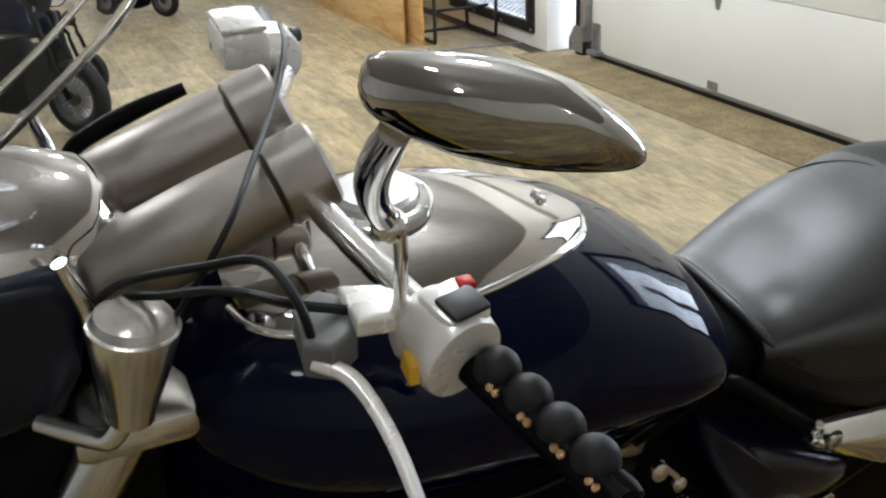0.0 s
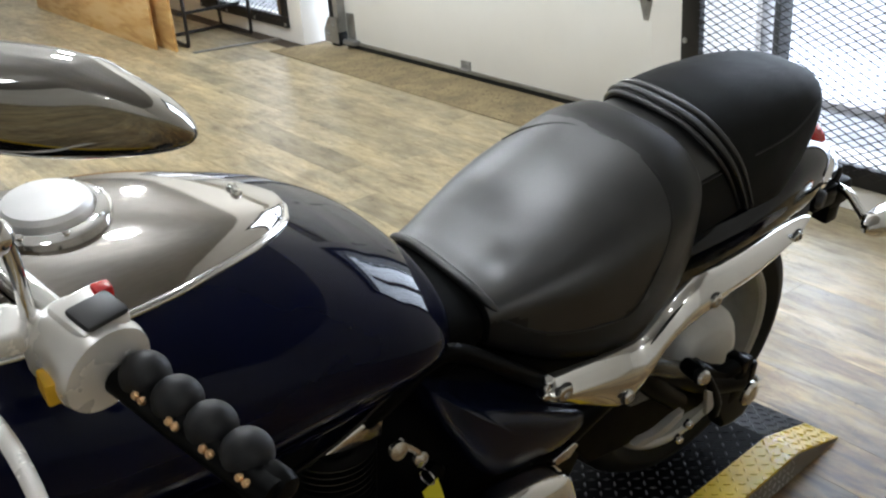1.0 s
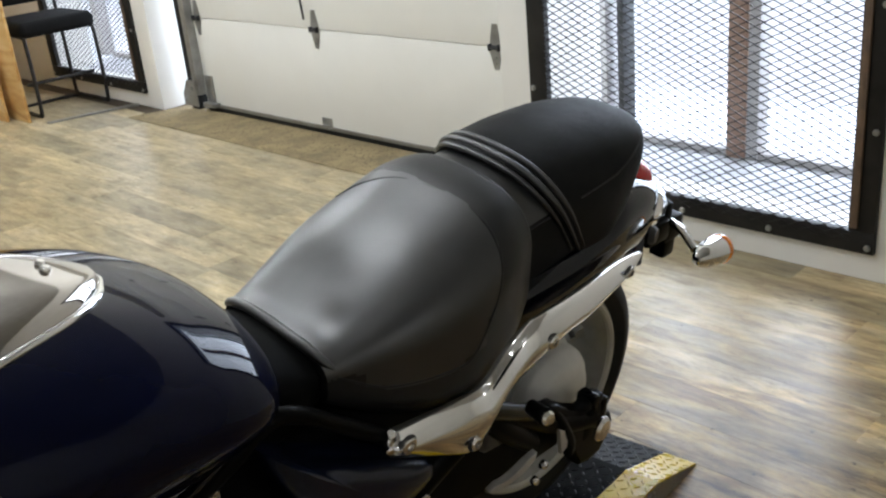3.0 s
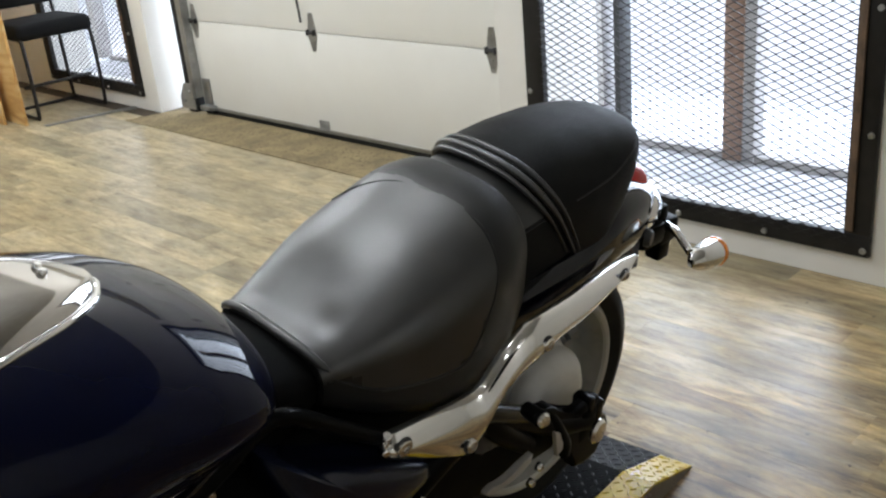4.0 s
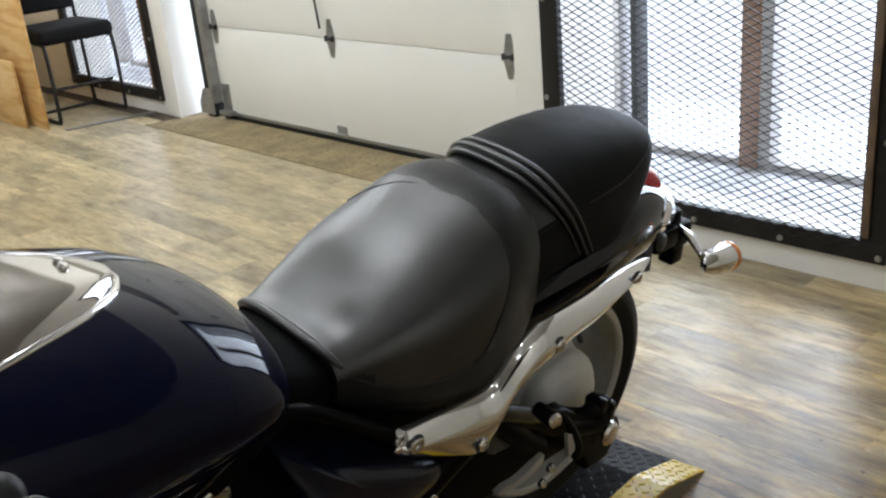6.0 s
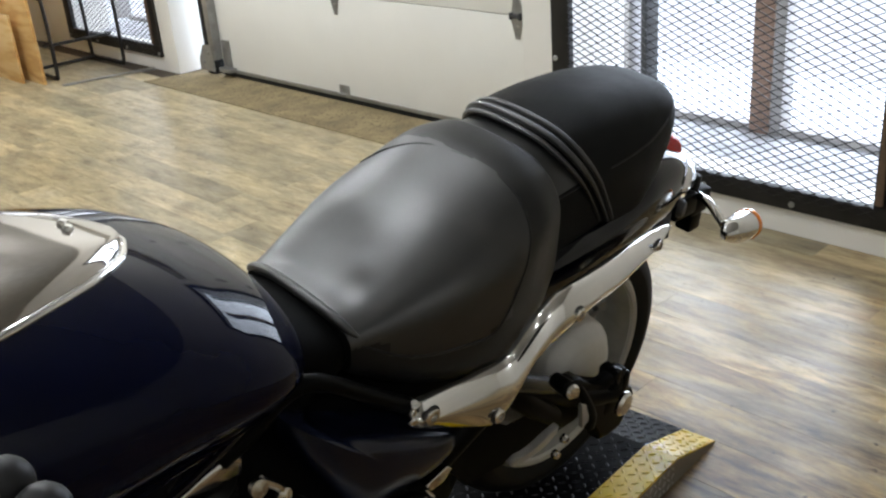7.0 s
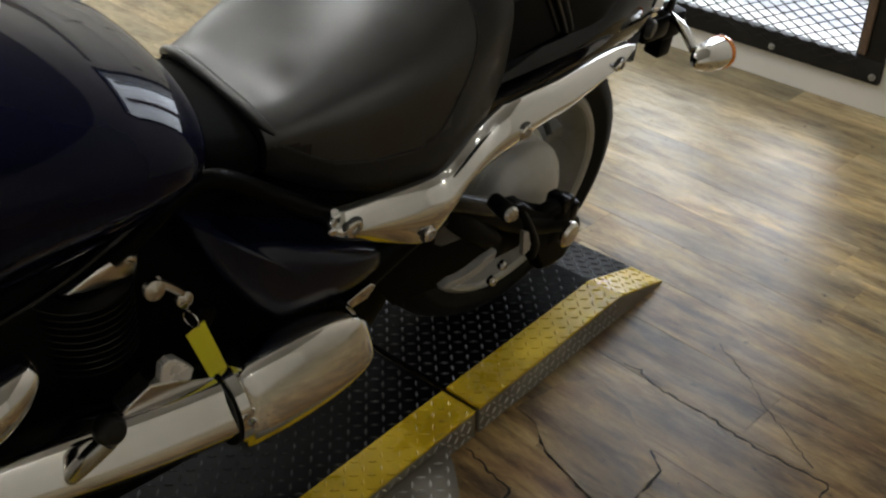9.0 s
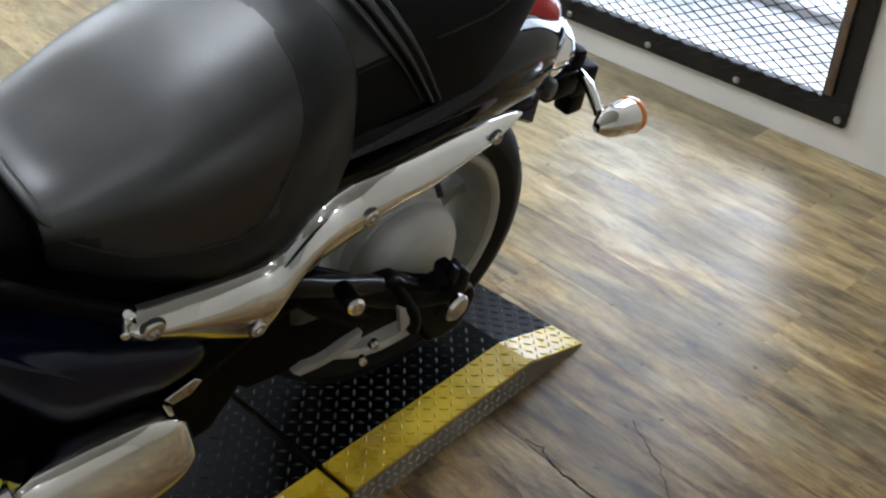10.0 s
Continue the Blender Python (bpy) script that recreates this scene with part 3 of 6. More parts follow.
def hinge(y, z, s=1.0):
    bm = BM()
    prism(bm, [(y - 0.012, z - 0.10 * s), (y + 0.012, z - 0.10 * s), (y + 0.034, z - 0.02), (y + 0.03, z + 0.02), (y + 0.014, z + 0.10 * s), (y - 0.014, z + 0.10 * s), (y - 0.03, z + 0.02), (y - 0.034, z - 0.02)], DX - 0.004, 0.0035, "vw")
    h = part("hinge", bm, M_STEEL, door, "zinc hinge plate")
    bm = BM()
    cyl(bm, (DX - 0.014, y - 0.03, z), (DX - 0.014, y + 0.03, z), 0.009, seg=10)
    for dy in (-0.03, 0.022):
        box(bm, (DX - 0.022, y + dy, z - 0.014), (DX - 0.004, y + dy + 0.008, z + 0.014))
    part("knuckle", bm, M_DARK, h)
    for dz in (-0.075, -0.045, 0.06):
        bm = BM()
        bolt(bm, (DX - 0.004, y, z + dz), (-1, 0, 0), 0.006, 0.004)
        part("bolt", bm, M_STEEL, h)


for k in (1, 2, 3):
    for y in (2.80, 4.052, 5.17):
        hinge(y, 0.035 + k * 0.532)
bm = BM()
box(bm, (DX - 0.03, 4.01, 0.045), (DX - 0.001, 4.09, 0.052))
box(bm, (DX - 0.006, 4.01, 0.05), (DX - 0.001, 4.09, 0.095), 0.001)
for dy in (4.022, 4.05, 4.078):
    bolt(bm, (DX - 0.006, dy, 0.08), (-1, 0, 0), 0.006, 0.004)
part("latch_bracket", bm, M_STEEL, door, "zinc bracket at the bottom edge")
bm = BM()
box(bm, (DX - 0.008, 5.12, 0.04), (DX - 0.001, 5.20, 0.22), 0.001)
box(bm, (DX - 0.05, 5.08, 0.035), (DX - 0.001, 5.20, 0.06), 0.002)
part("corner_bracket", bm, M_STEEL, door, "zinc bottom corner bracket")
bm = BM()
box(bm, (DX - 0.05, 5.225, 0.10), (DX + 0.03, 5.235, 2.30))
box(bm, (DX - 0.05, 5.235, 0.10), (DX - 0.042, 5.275, 2.30))
box(bm, (DX + 0.022, 5.235, 0.10), (DX + 0.03, 5.275, 2.30))
part("track", bm, M_STEEL, door, "zinc roller track")
bm = BM()
box(bm, (DX - 0.03, 5.277, 0.0), (DX + 0.04, 5.36, 2.34), 0.002)
part("jamb_stop", bm, M_RUBBER, door, "dark jamb seal")
bm = BM()
prism(bm, [(5.235, 0.03), (5.39, 0.03), (5.39, 0.10), (5.33, 0.19), (5.235, 0.19)], DX - 0.06, 0.006, "vw")
bolt(bm, (DX - 0.06, 5.34, 0.08), (-1, 0, 0), 0.012, 0.01)
bolt(bm, (DX - 0.06, 5.28, 0.14), (-1, 0, 0), 0.012, 0.01)
part("track_bracket", bm, M_STEEL, door, "zinc track foot bracket")
bm = BM()
tube(bm, [(DX - 0.03, 4.10, 0.62), (DX - 0.03, 4.11, 0.72), (DX - 0.03, 4.13, 0.9)], 0.006, 8)
part("pull_rod", bm, M_DARK, door, "dark pull rod")

# ---------- plywood sheets, chair ----------
bm = BM()
box(bm, (2.535, 6.26, 0.0), (2.553, 8.70, 0.43), 0.0015)
solo("plywood_sheet", bm, M_PLY, "low sheet of yellow plywood standing on its edge", "plywood")
bm = BM()
box(bm, (2.60, 6.085, 0.0), (2.618, 8.75, 1.22), 0.0015)
solo("plywood_sheet", bm, M_PLY, "tall sheet of yellow plywood standing on its edge", "plywood")

chair = thing("chair", "black sled-base office chair with a padded fabric seat", "chair", "", pose(2.94, 6.12, 0))
for sx in (-0.23, 0.23):
    bm = BM()
    tube(bm, [(sx, 0.515, 0.95), (sx, 0.47, 0.46), (sx, 0.46, 0.08), (sx, 0.42, 0.013), (sx, 0.20, 0.013), (sx, 0.04, 0.013), (sx, 0.0, 0.06), (sx, 0.0, 0.46), (sx * 0.98, 0.05, 0.505), (sx * 0.9, 0.20, 0.505)], 0.0125, 10)
    part("leg_frame", bm, M_FRAME, chair)
bm = BM()
tube(bm, [(-0.23, 0.12, 0.20), (0.23, 0.12, 0.20)], 0.011, 8, 1)
part("stretcher", bm, M_FRAME, chair)
bm = BM()
tube(bm, [(-0.23, 0.40, 0.014), (0.23, 0.40, 0.014)], 0.011, 8, 1)
part("stretcher", bm, M_FRAME, chair)
bm = BM()
box(bm, (-0.25, -0.02, 0.50), (0.25, 0.46, 0.60), 0.038, seg=4)
part("seat", bm, M_FABRIC, chair)
bm = BM()
box(bm, (-0.23, 0.44, 0.66), (0.23, 0.50, 1.02), 0.025, seg=4)
part("backrest", bm, M_FABRIC, chair)
bm = BM()
prism(bm, [(2.66, 5.93), (3.215, 5.80), (3.215, 5.835), (2.66, 5.965)], -0.004, 0.014, "uv")
structure("floor_strip", bm, M_STEEL, "worn metal floor strip")

# ---------- tread plate platform ----------
PM = pose(1.276, 0.891, 0, 0, 0, 4.2)       # outer joint of the plates; x runs along the edge
plat = thing("wheel_platform", "black diamond-plate motorcycle platform with yellow safety edges", "platform", "", PM)
PH, PW, BAND = 0.062, 0.74, 0.083


def slab(bm, u0, u1, v0, v1, ramp_to=None, z=PH, th=0.006):
    """A deck plate; with ramp_to it runs down to the floor."""
    prism(bm, [(u0, v0), (u1, v0), (u1, v1), (u0, v1)], z - th, th, "uv")
    if ramp_to:
        lo = [(u1, v0, z - th), (ramp_to, v0, 0.0), (ramp_to, v1, 0.0), (u1, v1, z - th)]
        hi = [(u1, v0, z), (ramp_to, v0, 0.006), (ramp_to, v1, 0.006), (u1, v1, z)]
        a, b = [bm.verts.new(p) for p in lo], [bm.verts.new(p) for p in hi]
        bm.faces.new(a), bm.faces.new(b[::-1])
        for i in range(4):
            bm.faces.new((a[i], a[(i + 1) % 4], b[(i + 1) % 4], b[i]))


def lozenge(bm, c, d, n, L=0.0096, w=0.0029, h=0.0021):
    c, d, n = Vector(c), Vector(d).normalized(), Vector(n).normalized()
    s = n.cross(d)
    a, b_, e, f = [bm.verts.new(c + q) for q in (d * L, s * w, -d * L, -s * w)]
    t0, t1 = bm.verts.new(c + d * L * 0.45 + n * h), bm.verts.new(c - d * L * 0.45 + n * h)
    for q in ((a, b_, t0), (b_, t1, t0), (b_, e, t1), (e, f, t1), (f, t0, t1), (f, a, t0)):
        bm.faces.new(q)


def treads(bm, u0, u1, v0, v1, place, pitch=0.0222, margin=0.006):
    """Raised lozenges, every second one turned across."""
    nu, nv = int((u1 - u0) / pitch), int((v1 - v0) / pitch)
    for i in range(nu + 1):
        for j in range(nv + 1):
            u, v = u0 + margin + i * pitch, v0 + margin + j * pitch
            if u > u1 - margin or v > v1 - margin:
                continue
            q = math.radians(45 if (i + j) % 2 else -45)
            c, d, n = place(u, v, math.cos(q), math.sin(q))
            lozenge(bm, c, d, n)


flat_at = lambda u, v, a, b: ((u, v, PH), (a, b, 0), (0, 0, 1))
slope = math.atan2(PH - 0.006, 0.18)
U_KNEE, U_TIP = 0.478, 0.655
ramp_at = lambda u, v, a, b: ((u, v, PH - (u - U_KNEE) * math.tan(slope)), (a * math.cos(slope), b, -a * math.sin(slope)), (math.sin(slope), 0, math.cos(slope)))
side_at = lambda u, v, a, b: ((u, 0.0, v), (a, 0, b), (0, -1, 0))
for u0, u1, tip in ((-2.36, -0.006, None), (0.006, U_KNEE, U_TIP)):
    for nm, v0, v1, mat, lab in (("deck_plate", BAND, PW - BAND, M_PLATE, "black tread plate"), ("edge_plate", 0.0, BAND, M_YELLOW, "yellow painted tread plate edge"), ("edge_plate", PW - BAND, PW, M_YELLOW, "yellow painted tread plate edge")):
        bm = BM()
        slab(bm, u0, u1, v0 + 0.0005, v1 - 0.0005, tip)
        e = part(nm, bm, mat, plat, lab, smooth=False)
        bm = BM()
        treads(bm, u0, u1, v0, v1, flat_at)
        if tip:
            treads(bm, u1, tip, v0, v1, ramp_at)
        tagged(part("treads", bm, M_RUB if mat is M_PLATE else mat, e, smooth=False), kind="stuff")
    for v in (0.0, PW - 0.006):
        bm = BM()
        pts = [(u0, 0.0), (tip or u1, 0.0), (tip or u1, 0.002), (u1, PH - 0.0062), (u0, PH - 0.0062)]
        prism(bm, pts, v, 0.006, "uw")
        e = part("side_plate", bm, M_BARE, plat, "bare metal tread plate side", smooth=False)
        if v == 0.0:
            bm = BM()
            treads(bm, u0, u1, 0.002, PH - 0.004, side_at, 0.0185)
            tagged(part("treads", bm, M_STUD, e, smooth=False), kind="stuff")

# loose bare plate beside the platform
wing = thing("bare_wing_plate", "bare diamond-plate wing lying against the platform", "steel plate", "", PM)
bm = BM()
WING = [(-0.62, -0.27), (-0.46, -0.262), (-0.36, -0.235), (-0.29, -0.198), (-0.241, -0.165), (-0.209, -0.14), (-0.158, -0.093), (-0.119, -0.047), (-0.09, -0.004)]
prism(bm, WING + [(-0.62, -0.004)], 0.032, 0.008, "uv")
part("plate", bm, M_BARE, wing, smooth=False)
for lo_, hi_ in (((-0.60, -0.25, 0), (-0.58, -0.02, 0.032)), ((-0.28, -0.17, 0), (-0.26, -0.02, 0.032))):
    bm = BM()
    box(bm, lo_, hi_)
    part("foot", bm, M_BARE, wing)
bm = BM()
for i in range(26):
    for j in range(18):
        u, v = -0.6 + i * 0.0222, -0.40 + j * 0.0222
        if -0.262 < v < -0.012 and u < np.interp(v, [q[1] for q in WING], [q[0] for q in WING]) - 0.008:
            q = math.radians(45 if (i + j) % 2 else -45)
            lozenge(bm, (u, v, 0.04), (math.cos(q), math.sin(q), 0), (0, 0, 1))
tagged(part("treads", bm, M_STUD, wing, smooth=False), kind="stuff")

# ======================= the motorcycle =======================
# Its own axes: u to the rear, v to its right, w up from the deck; it leans on its side stand.
BIKE = Matrix.Translation((0.035, 1.140, 0.043)) @ Matrix.Rotation(radians(-0.75), 4, "Z") @ Matrix.Rotation(radians(-0.29), 4, "Y") @ Matrix.Rotation(radians(10.26), 4, "X")
bike = thing("motorcycle", "black cruiser motorcycle with chrome trim leaning on its stand", "motorcycle", "", BIKE)
AXLE = 1.495


def shell_ring(u, h, wt, ws, wb, nt=2.6, nb=2.6, k=40, shear=0.0, cv=0.0):
    """Cross-section: half-width h at height ws, top wt, bottom wb."""
    out = []
    for i in range(k):
        t = 2 * math.pi * i / k
        c, s = math.cos(t), math.sin(t)
        n = nt if s >= 0 else nb
        v = h * math.copysign(abs(c) ** (2 / n), c)
        w = ws + ((wt - ws) if s >= 0 else (ws - wb)) * math.copysign(abs(s) ** (2 / n), s)
        out.append(Vector((u + shear * (w - ws), cv + v, w)))
    return out


def shell(stations, nt, nb, n=6, k=40):
    """stations: u, h, wt, ws, wb, shear."""
    bm = BM()
    rings(bm, [shell_ring(*[float(a) for a in s[:5]], nt, nb, k, float(s[5])) for s in spline(stations, n)])
    return bm


def surf_at(stations, nt, nb, u, deg):
    """A point of such a shell, by its station and the angle round it."""
    p = spline(stations, 12)
    s = p[min(range(len(p)), key=lambda i: abs(p[i][0] - u))]
    t = math.radians(deg)
    c, q = math.cos(t), math.sin(t)
    n = nt if q >= 0 else nb
    v = s[1] * math.copysign(abs(c) ** (2 / n), c)
    w = s[3] + ((s[2] - s[3]) if q >= 0 else (s[3] - s[4])) * math.copysign(abs(q) ** (2 / n), q)
    return Vector((u + s[5] * (w - s[3]), v, w))


# ---------- seat ----------
SEAT = [(0.842, 0.116, 0.766, 0.730, 0.700, 0.0), (0.852, 0.122, 0.776, 0.732, 0.684, 0.0), (0.885, 0.134, 0.784, 0.735, 0.660, 0.0), (0.94, 0.154, 0.806, 0.738, 0.628, 0.0),
        (1.00, 0.172, 0.832, 0.742, 0.606, 0.0), (1.06, 0.181, 0.855, 0.750, 0.592, 0.0), (1.12, 0.181, 0.877, 0.762, 0.590, 0.0), (1.18, 0.170, 0.900, 0.785, 0.610, 0.0), (1.222, 0.156, 0.905, 0.79, 0.645, 0.0), (1.234, 0.150, 0.900, 0.79, 0.665, 0.0), (1.238, 0.141, 0.888, 0.79, 0.68, 0.0)]


def settle(bm, dents, rough=0.0016):
    """Upholstery is never even: soft dents and swells, and a slow waviness."""
    bm.normal_update()
    for v in bm.verts:
        d = rough * (noise.noise(v.co * 14) + 0.5 * noise.noise(v.co * 31))
        for c, r, a in dents:
            d += a * math.exp(-((v.co - Vector(c)).length / r) ** 2)
        v.co += v.normal * d
    return bm


seat_bm = shell(SEAT, 2.8, 5.0, 22, 144)
bmesh.ops.recalc_face_normals(seat_bm, faces=seat_bm.faces)
settle(seat_bm, [((0.945, 0.040, 0.81), 0.050, -0.0030), ((0.90, -0.06, 0.785), 0.030, -0.0028), ((1.07, -0.03, 0.86), 0.10, 0.004)], 0.0006)
SEAM = ((1.09, 40), (1.12, 55), (1.147, 77), (1.157, 97), (1.154, 124), (1.148, 144), (1.140, 162), (1.118, 179), (1.075, 183.2), (1.02, 184), (0.93, 183.5), (0.862, 176))


def on_skirt(p):
    """Outside the stitched pad: the matt rear and side skirt."""
    us = [q[0] for q in SEAT]
    h, wt, ws, wb = (float(np.interp(p.x, us, [q[k] for q in SEAT])) for k in (1, 2, 3, 4))
    e = 1.4 if p.z >= ws else 2.5
    c = -(min(1, abs(p.y) / h) ** e)
    q = min(1, (p.z - ws) / (wt - ws)) ** e if p.z >= ws else -(min(1, (ws - p.z) / (ws - wb)) ** e)
    d = math.degrees(math.atan2(q, c)) % 360
    rear = float(np.interp(d, [k[1] for k in SEAM[2:9]], [k[0] for k in SEAM[2:9]]))
    low = float(np.interp(p.x, [k[0] for k in SEAM[:6:-1]], [k[1] for k in SEAM[:6:-1]]))
    return p.x > rear + 0.002 or (d > low + 0.2 and p.z < 0.80)


for f in seat_bm.faces:
    q_ = f.calc_center_median()
    # the front faces are blackened to give the dark gap below the welt
    f.material_index = 2 if q_.x < 0.8475 else 1 if on_skirt(q_) else 0
seat = part("rider_seat", seat_bm, M_LEATHER, bike, "black leather rider seat with a stitched pad")
seat.data.materials.append(M_SKIRT)
seat.data.materials.append(M_NOSE)
bm = BM()
tube(bm, [surf_at(SEAT, 2.8, 5.0, u, d) for u, d in SEAM], 0.0022, 6, 8)
part("seam", bm, M_PIPING, seat, "stitched seam")
bm = BM()
tube(bm, [surf_at(SEAT, 2.8, 5.0, u, d) for u, d in ((0.856, 4), (0.850, 20), (0.848, 45), (0.848, 75), (0.848, 105), (0.850, 130), (0.854, 148), (0.860, 160))], [0.004, 0.006, 0.0075, 0.008, 0.008, 0.0075, 0.006, 0.003], 12, 6)
part("front_welt", bm, M_WELT, seat, "rounded front welt of the seat")
bm = BM()
bolt(bm, surf_at(SEAT, 2.8, 5.0, 0.845, 118) + Vector((-0.006, 0, -0.012)), (-1, -0.3, 0.2), 0.005, 0.005)
part("pin", bm, M_CHROME, seat, "small chrome pin")

PILL = [(1.334, 0.126, 0.893, 0.80, 0.730, -0.66), (1.340, 0.138, 0.908, 0.80, 0.714, -0.66), (1.352, 0.144, 0.917, 0.80, 0.708, -0.64), (1.39, 0.146, 0.926, 0.80, 0.708, -0.5), (1.44, 0.145, 0.932, 0.80, 0.714, -0.25),
        (1.49, 0.138, 0.930, 0.81, 0.730, 0.10), (1.545, 0.122, 0.920, 0.82, 0.755, 0.35), (1.585, 0.096, 0.906, 0.83, 0.785, 0.5), (1.605, 0.058, 0.888, 0.838, 0.80, 0.55), (1.612, 0.015, 0.866, 0.842, 0.82, 0.6)]
INSERT = [(1.19, 0.140, 0.880, 0.79, 0.690, 0.0), (1.24, 0.1395, 0.892, 0.79, 0.690, 0.0), (1.30, 0.1375, 0.902, 0.79, 0.696, 0.0), (1.36, 0.1355, 0.902, 0.79, 0.705, 0.0), (1.42, 0.130, 0.895, 0.79, 0.715, 0.0)]
ins_bm = shell(INSERT, 2.7, 4.0, 8, 64)
for f in ins_bm.faces:
    c_ = f.calc_center_median()
    f.material_index = 1 if c_.z < 0.842 else 0
insert = part("seat_insert", ins_bm, M_INSERT, bike, "smooth black vinyl insert between the seats")
insert.data.materials.append(M_PILLION)
bm = BM()
tube(bm, [surf_at(INSERT, 2.7, 4.0, u, d) for u, d in ((1.245, 160.5), (1.27, 160.5), (1.30, 160.5), (1.33, 160.5))], 0.0016, 6, 4)
part("seam", bm, M_PIPING, insert, "stitched seam")
pill_bm = shell(PILL, 2.7, 4.0, 12, 72)
bmesh.ops.recalc_face_normals(pill_bm, faces=pill_bm.faces)
settle(pill_bm, [], 0.0009)
pill = part("pillion_seat", pill_bm, M_PILLION, bike, "black leather pillion seat")
for u_, r_, lift in ((1.3415, 0.0045, 0.0), (1.356, 0.0058, -0.001), (1.371, 0.0050, -0.0012)):
    bm = BM()
    tube(bm, [surf_at(PILL, 2.7, 4.0, u_, d) + Vector((-0.012 * min(1, max(0, (d - 80) / 60)), 0, lift)) for d in (10, 30, 50, 70, 90, 110, 130, 150, 165, 177, 186, 192)], [r_ * k for k in (0.8, 1, 1, 1, 1, 1, 1, 0.9, 0.7, 0.5, 0.4, 0.3)], 10, 6)
    part("strap_rib", bm, M_STRAP, pill, "ribbed strap over the seat")
bm = BM()
tube(bm, [surf_at(PILL, 2.7, 4.0, u, d) for u, d in ((1.39, 161), (1.43, 160), (1.47, 159), (1.51, 154), (1.545, 146), (1.58, 130))], 0.0018, 6, 6)
part("seam", bm, M_PIPING, pill, "stitched seam")

# ---------- tank ----------
TANK = [(0.06, 0.075, 0.94, 0.87, 0.74, 0.0), (0.09, 0.125, 0.968, 0.863, 0.68, 0.0), (0.16, 0.180, 0.996, 0.855, 0.65, 0.0), (0.25, 0.218, 1.010, 0.852, 0.63, 0.0), (0.35, 0.235, 1.011, 0.852, 0.625, 0.0),
        (0.45, 0.240, 0.998, 0.851, 0.62, 0.0), (0.54, 0.237, 0.972, 0.850, 0.63, 0.0), (0.62, 0.232, 0.940, 0.838, 0.655, 0.05), (0.655, 0.226, 0.920, 0.830, 0.668, 0.12), (0.687, 0.214, 0.899, 0.820, 0.682, 0.20), (0.712, 0.196, 0.879, 0.810, 0.695, 0.28), (0.731, 0.171, 0.858, 0.800, 0.710, 0.34), (0.744, 0.139, 0.836, 0.790, 0.722, 0.38), (0.751, 0.098, 0.814, 0.780, 0.735, 0.40), (0.754, 0.04, 0.792, 0.770, 0.748, 0.40)]
TN, TB = 2.1, 1.5
tank = part("fuel_tank", shell(TANK, TN, TB, 7, 56), M_BLACK, bike, "glossy black fuel tank")


def tank_top(u, v):
    p = spline(TANK, 12)
    i = max(1, next((j for j, q in enumerate(p) if q[0] >= u), len(p) - 1))
    a, b = p[i - 1], p[i]
    f = (u - a[0]) / max(b[0] - a[0], 1e-6)
    s = a + (b - a) * f
    x = min(abs(v) / s[1], 0.995)
    return float(s[3] + (s[2] - s[3]) * (1 - x ** TN) ** (1 / TN))


CONS = [(0.150, 0.07), (0.165, 0.10), (0.20, 0.125), (0.26, 0.142), (0.33, 0.146), (0.40, 0.138), (0.46, 0.120), (0.52, 0.092), (0.56, 0.064), (0.585, 0.038), (0.597, 0.016)]
bm = BM()
cols = 25
grid = []
for u, c in spline(CONS, 5):
    row = []
    for j in range(cols):
        x = -1 + 2 * j / (cols - 1)
        lift = 0.020 * (1 - abs(x) ** 7) - 0.004
        row.append(bm.verts.new((u, c * x, tank_top(u, c * x) + lift)))
    grid.append(row)
for a, b in zip(grid, grid[1:]):
    for j in range(cols - 1):
        bm.faces.new((a[j], a[j + 1], b[j + 1], b[j]))
console = part("tank_console", bm, M_CONSOLE, bike, "chrome teardrop console on the tank")
TILT = Vector((-0.02, 0, 1)).normalized()
cap_w = tank_top(0.335, 0) + 0.014
bm = BM()
lathe(bm, (0.335, 0, cap_w - 0.004), TILT, [(0, 0.064), (0.010, 0.064), (0.014, 0.058), (0.014, 0.050), (0.008, 0.048)], 36)
part("cap_ring", bm, M_CHROME, console, "chrome ring round the filler cap")
bm = BM()
lathe(bm, (0.335, 0, cap_w), TILT, [(0, 0.047), (0.016, 0.047), (0.021, 0.042), (0.022, 0.0)], 36)
part("filler_cap", bm, M_CAP, console, "bright chrome filler cap")
for i in range(8):
    t = 2 * math.pi * i / 8
    bm = BM()
    bolt(bm, (0.335 + 0.057 * math.cos(t), 0.057 * math.sin(t), cap_w + 0.009), TILT, 0.004, 0.003)
    part("ring_bolt", bm, M_CHROME, console)
for u, v in ((0.543, -0.004), (0.545, 0.012)):
    bm = BM()
    bolt(bm, (u, v, tank_top(u, v) + 0.0155), (0.35, 0, 1), 0.0065, 0.006)
    part("console_bolt", bm, M_CHROME, console, "chrome bolt")
bm = BM()
tube(bm, [(0.20, -0.178, 0.722), (0.32, -0.190, 0.716), (0.44, -0.192, 0.716), (0.50, -0.191, 0.722), (0.56, -0.188, 0.735), (0.62, -0.184, 0.758), (0.66, -0.176, 0.768), (0.69, -0.160, 0.764)], 0.0045, 8, 6)
part("tank_seam", bm, M_COWL, tank, "welded seam along the tank's lower edge")

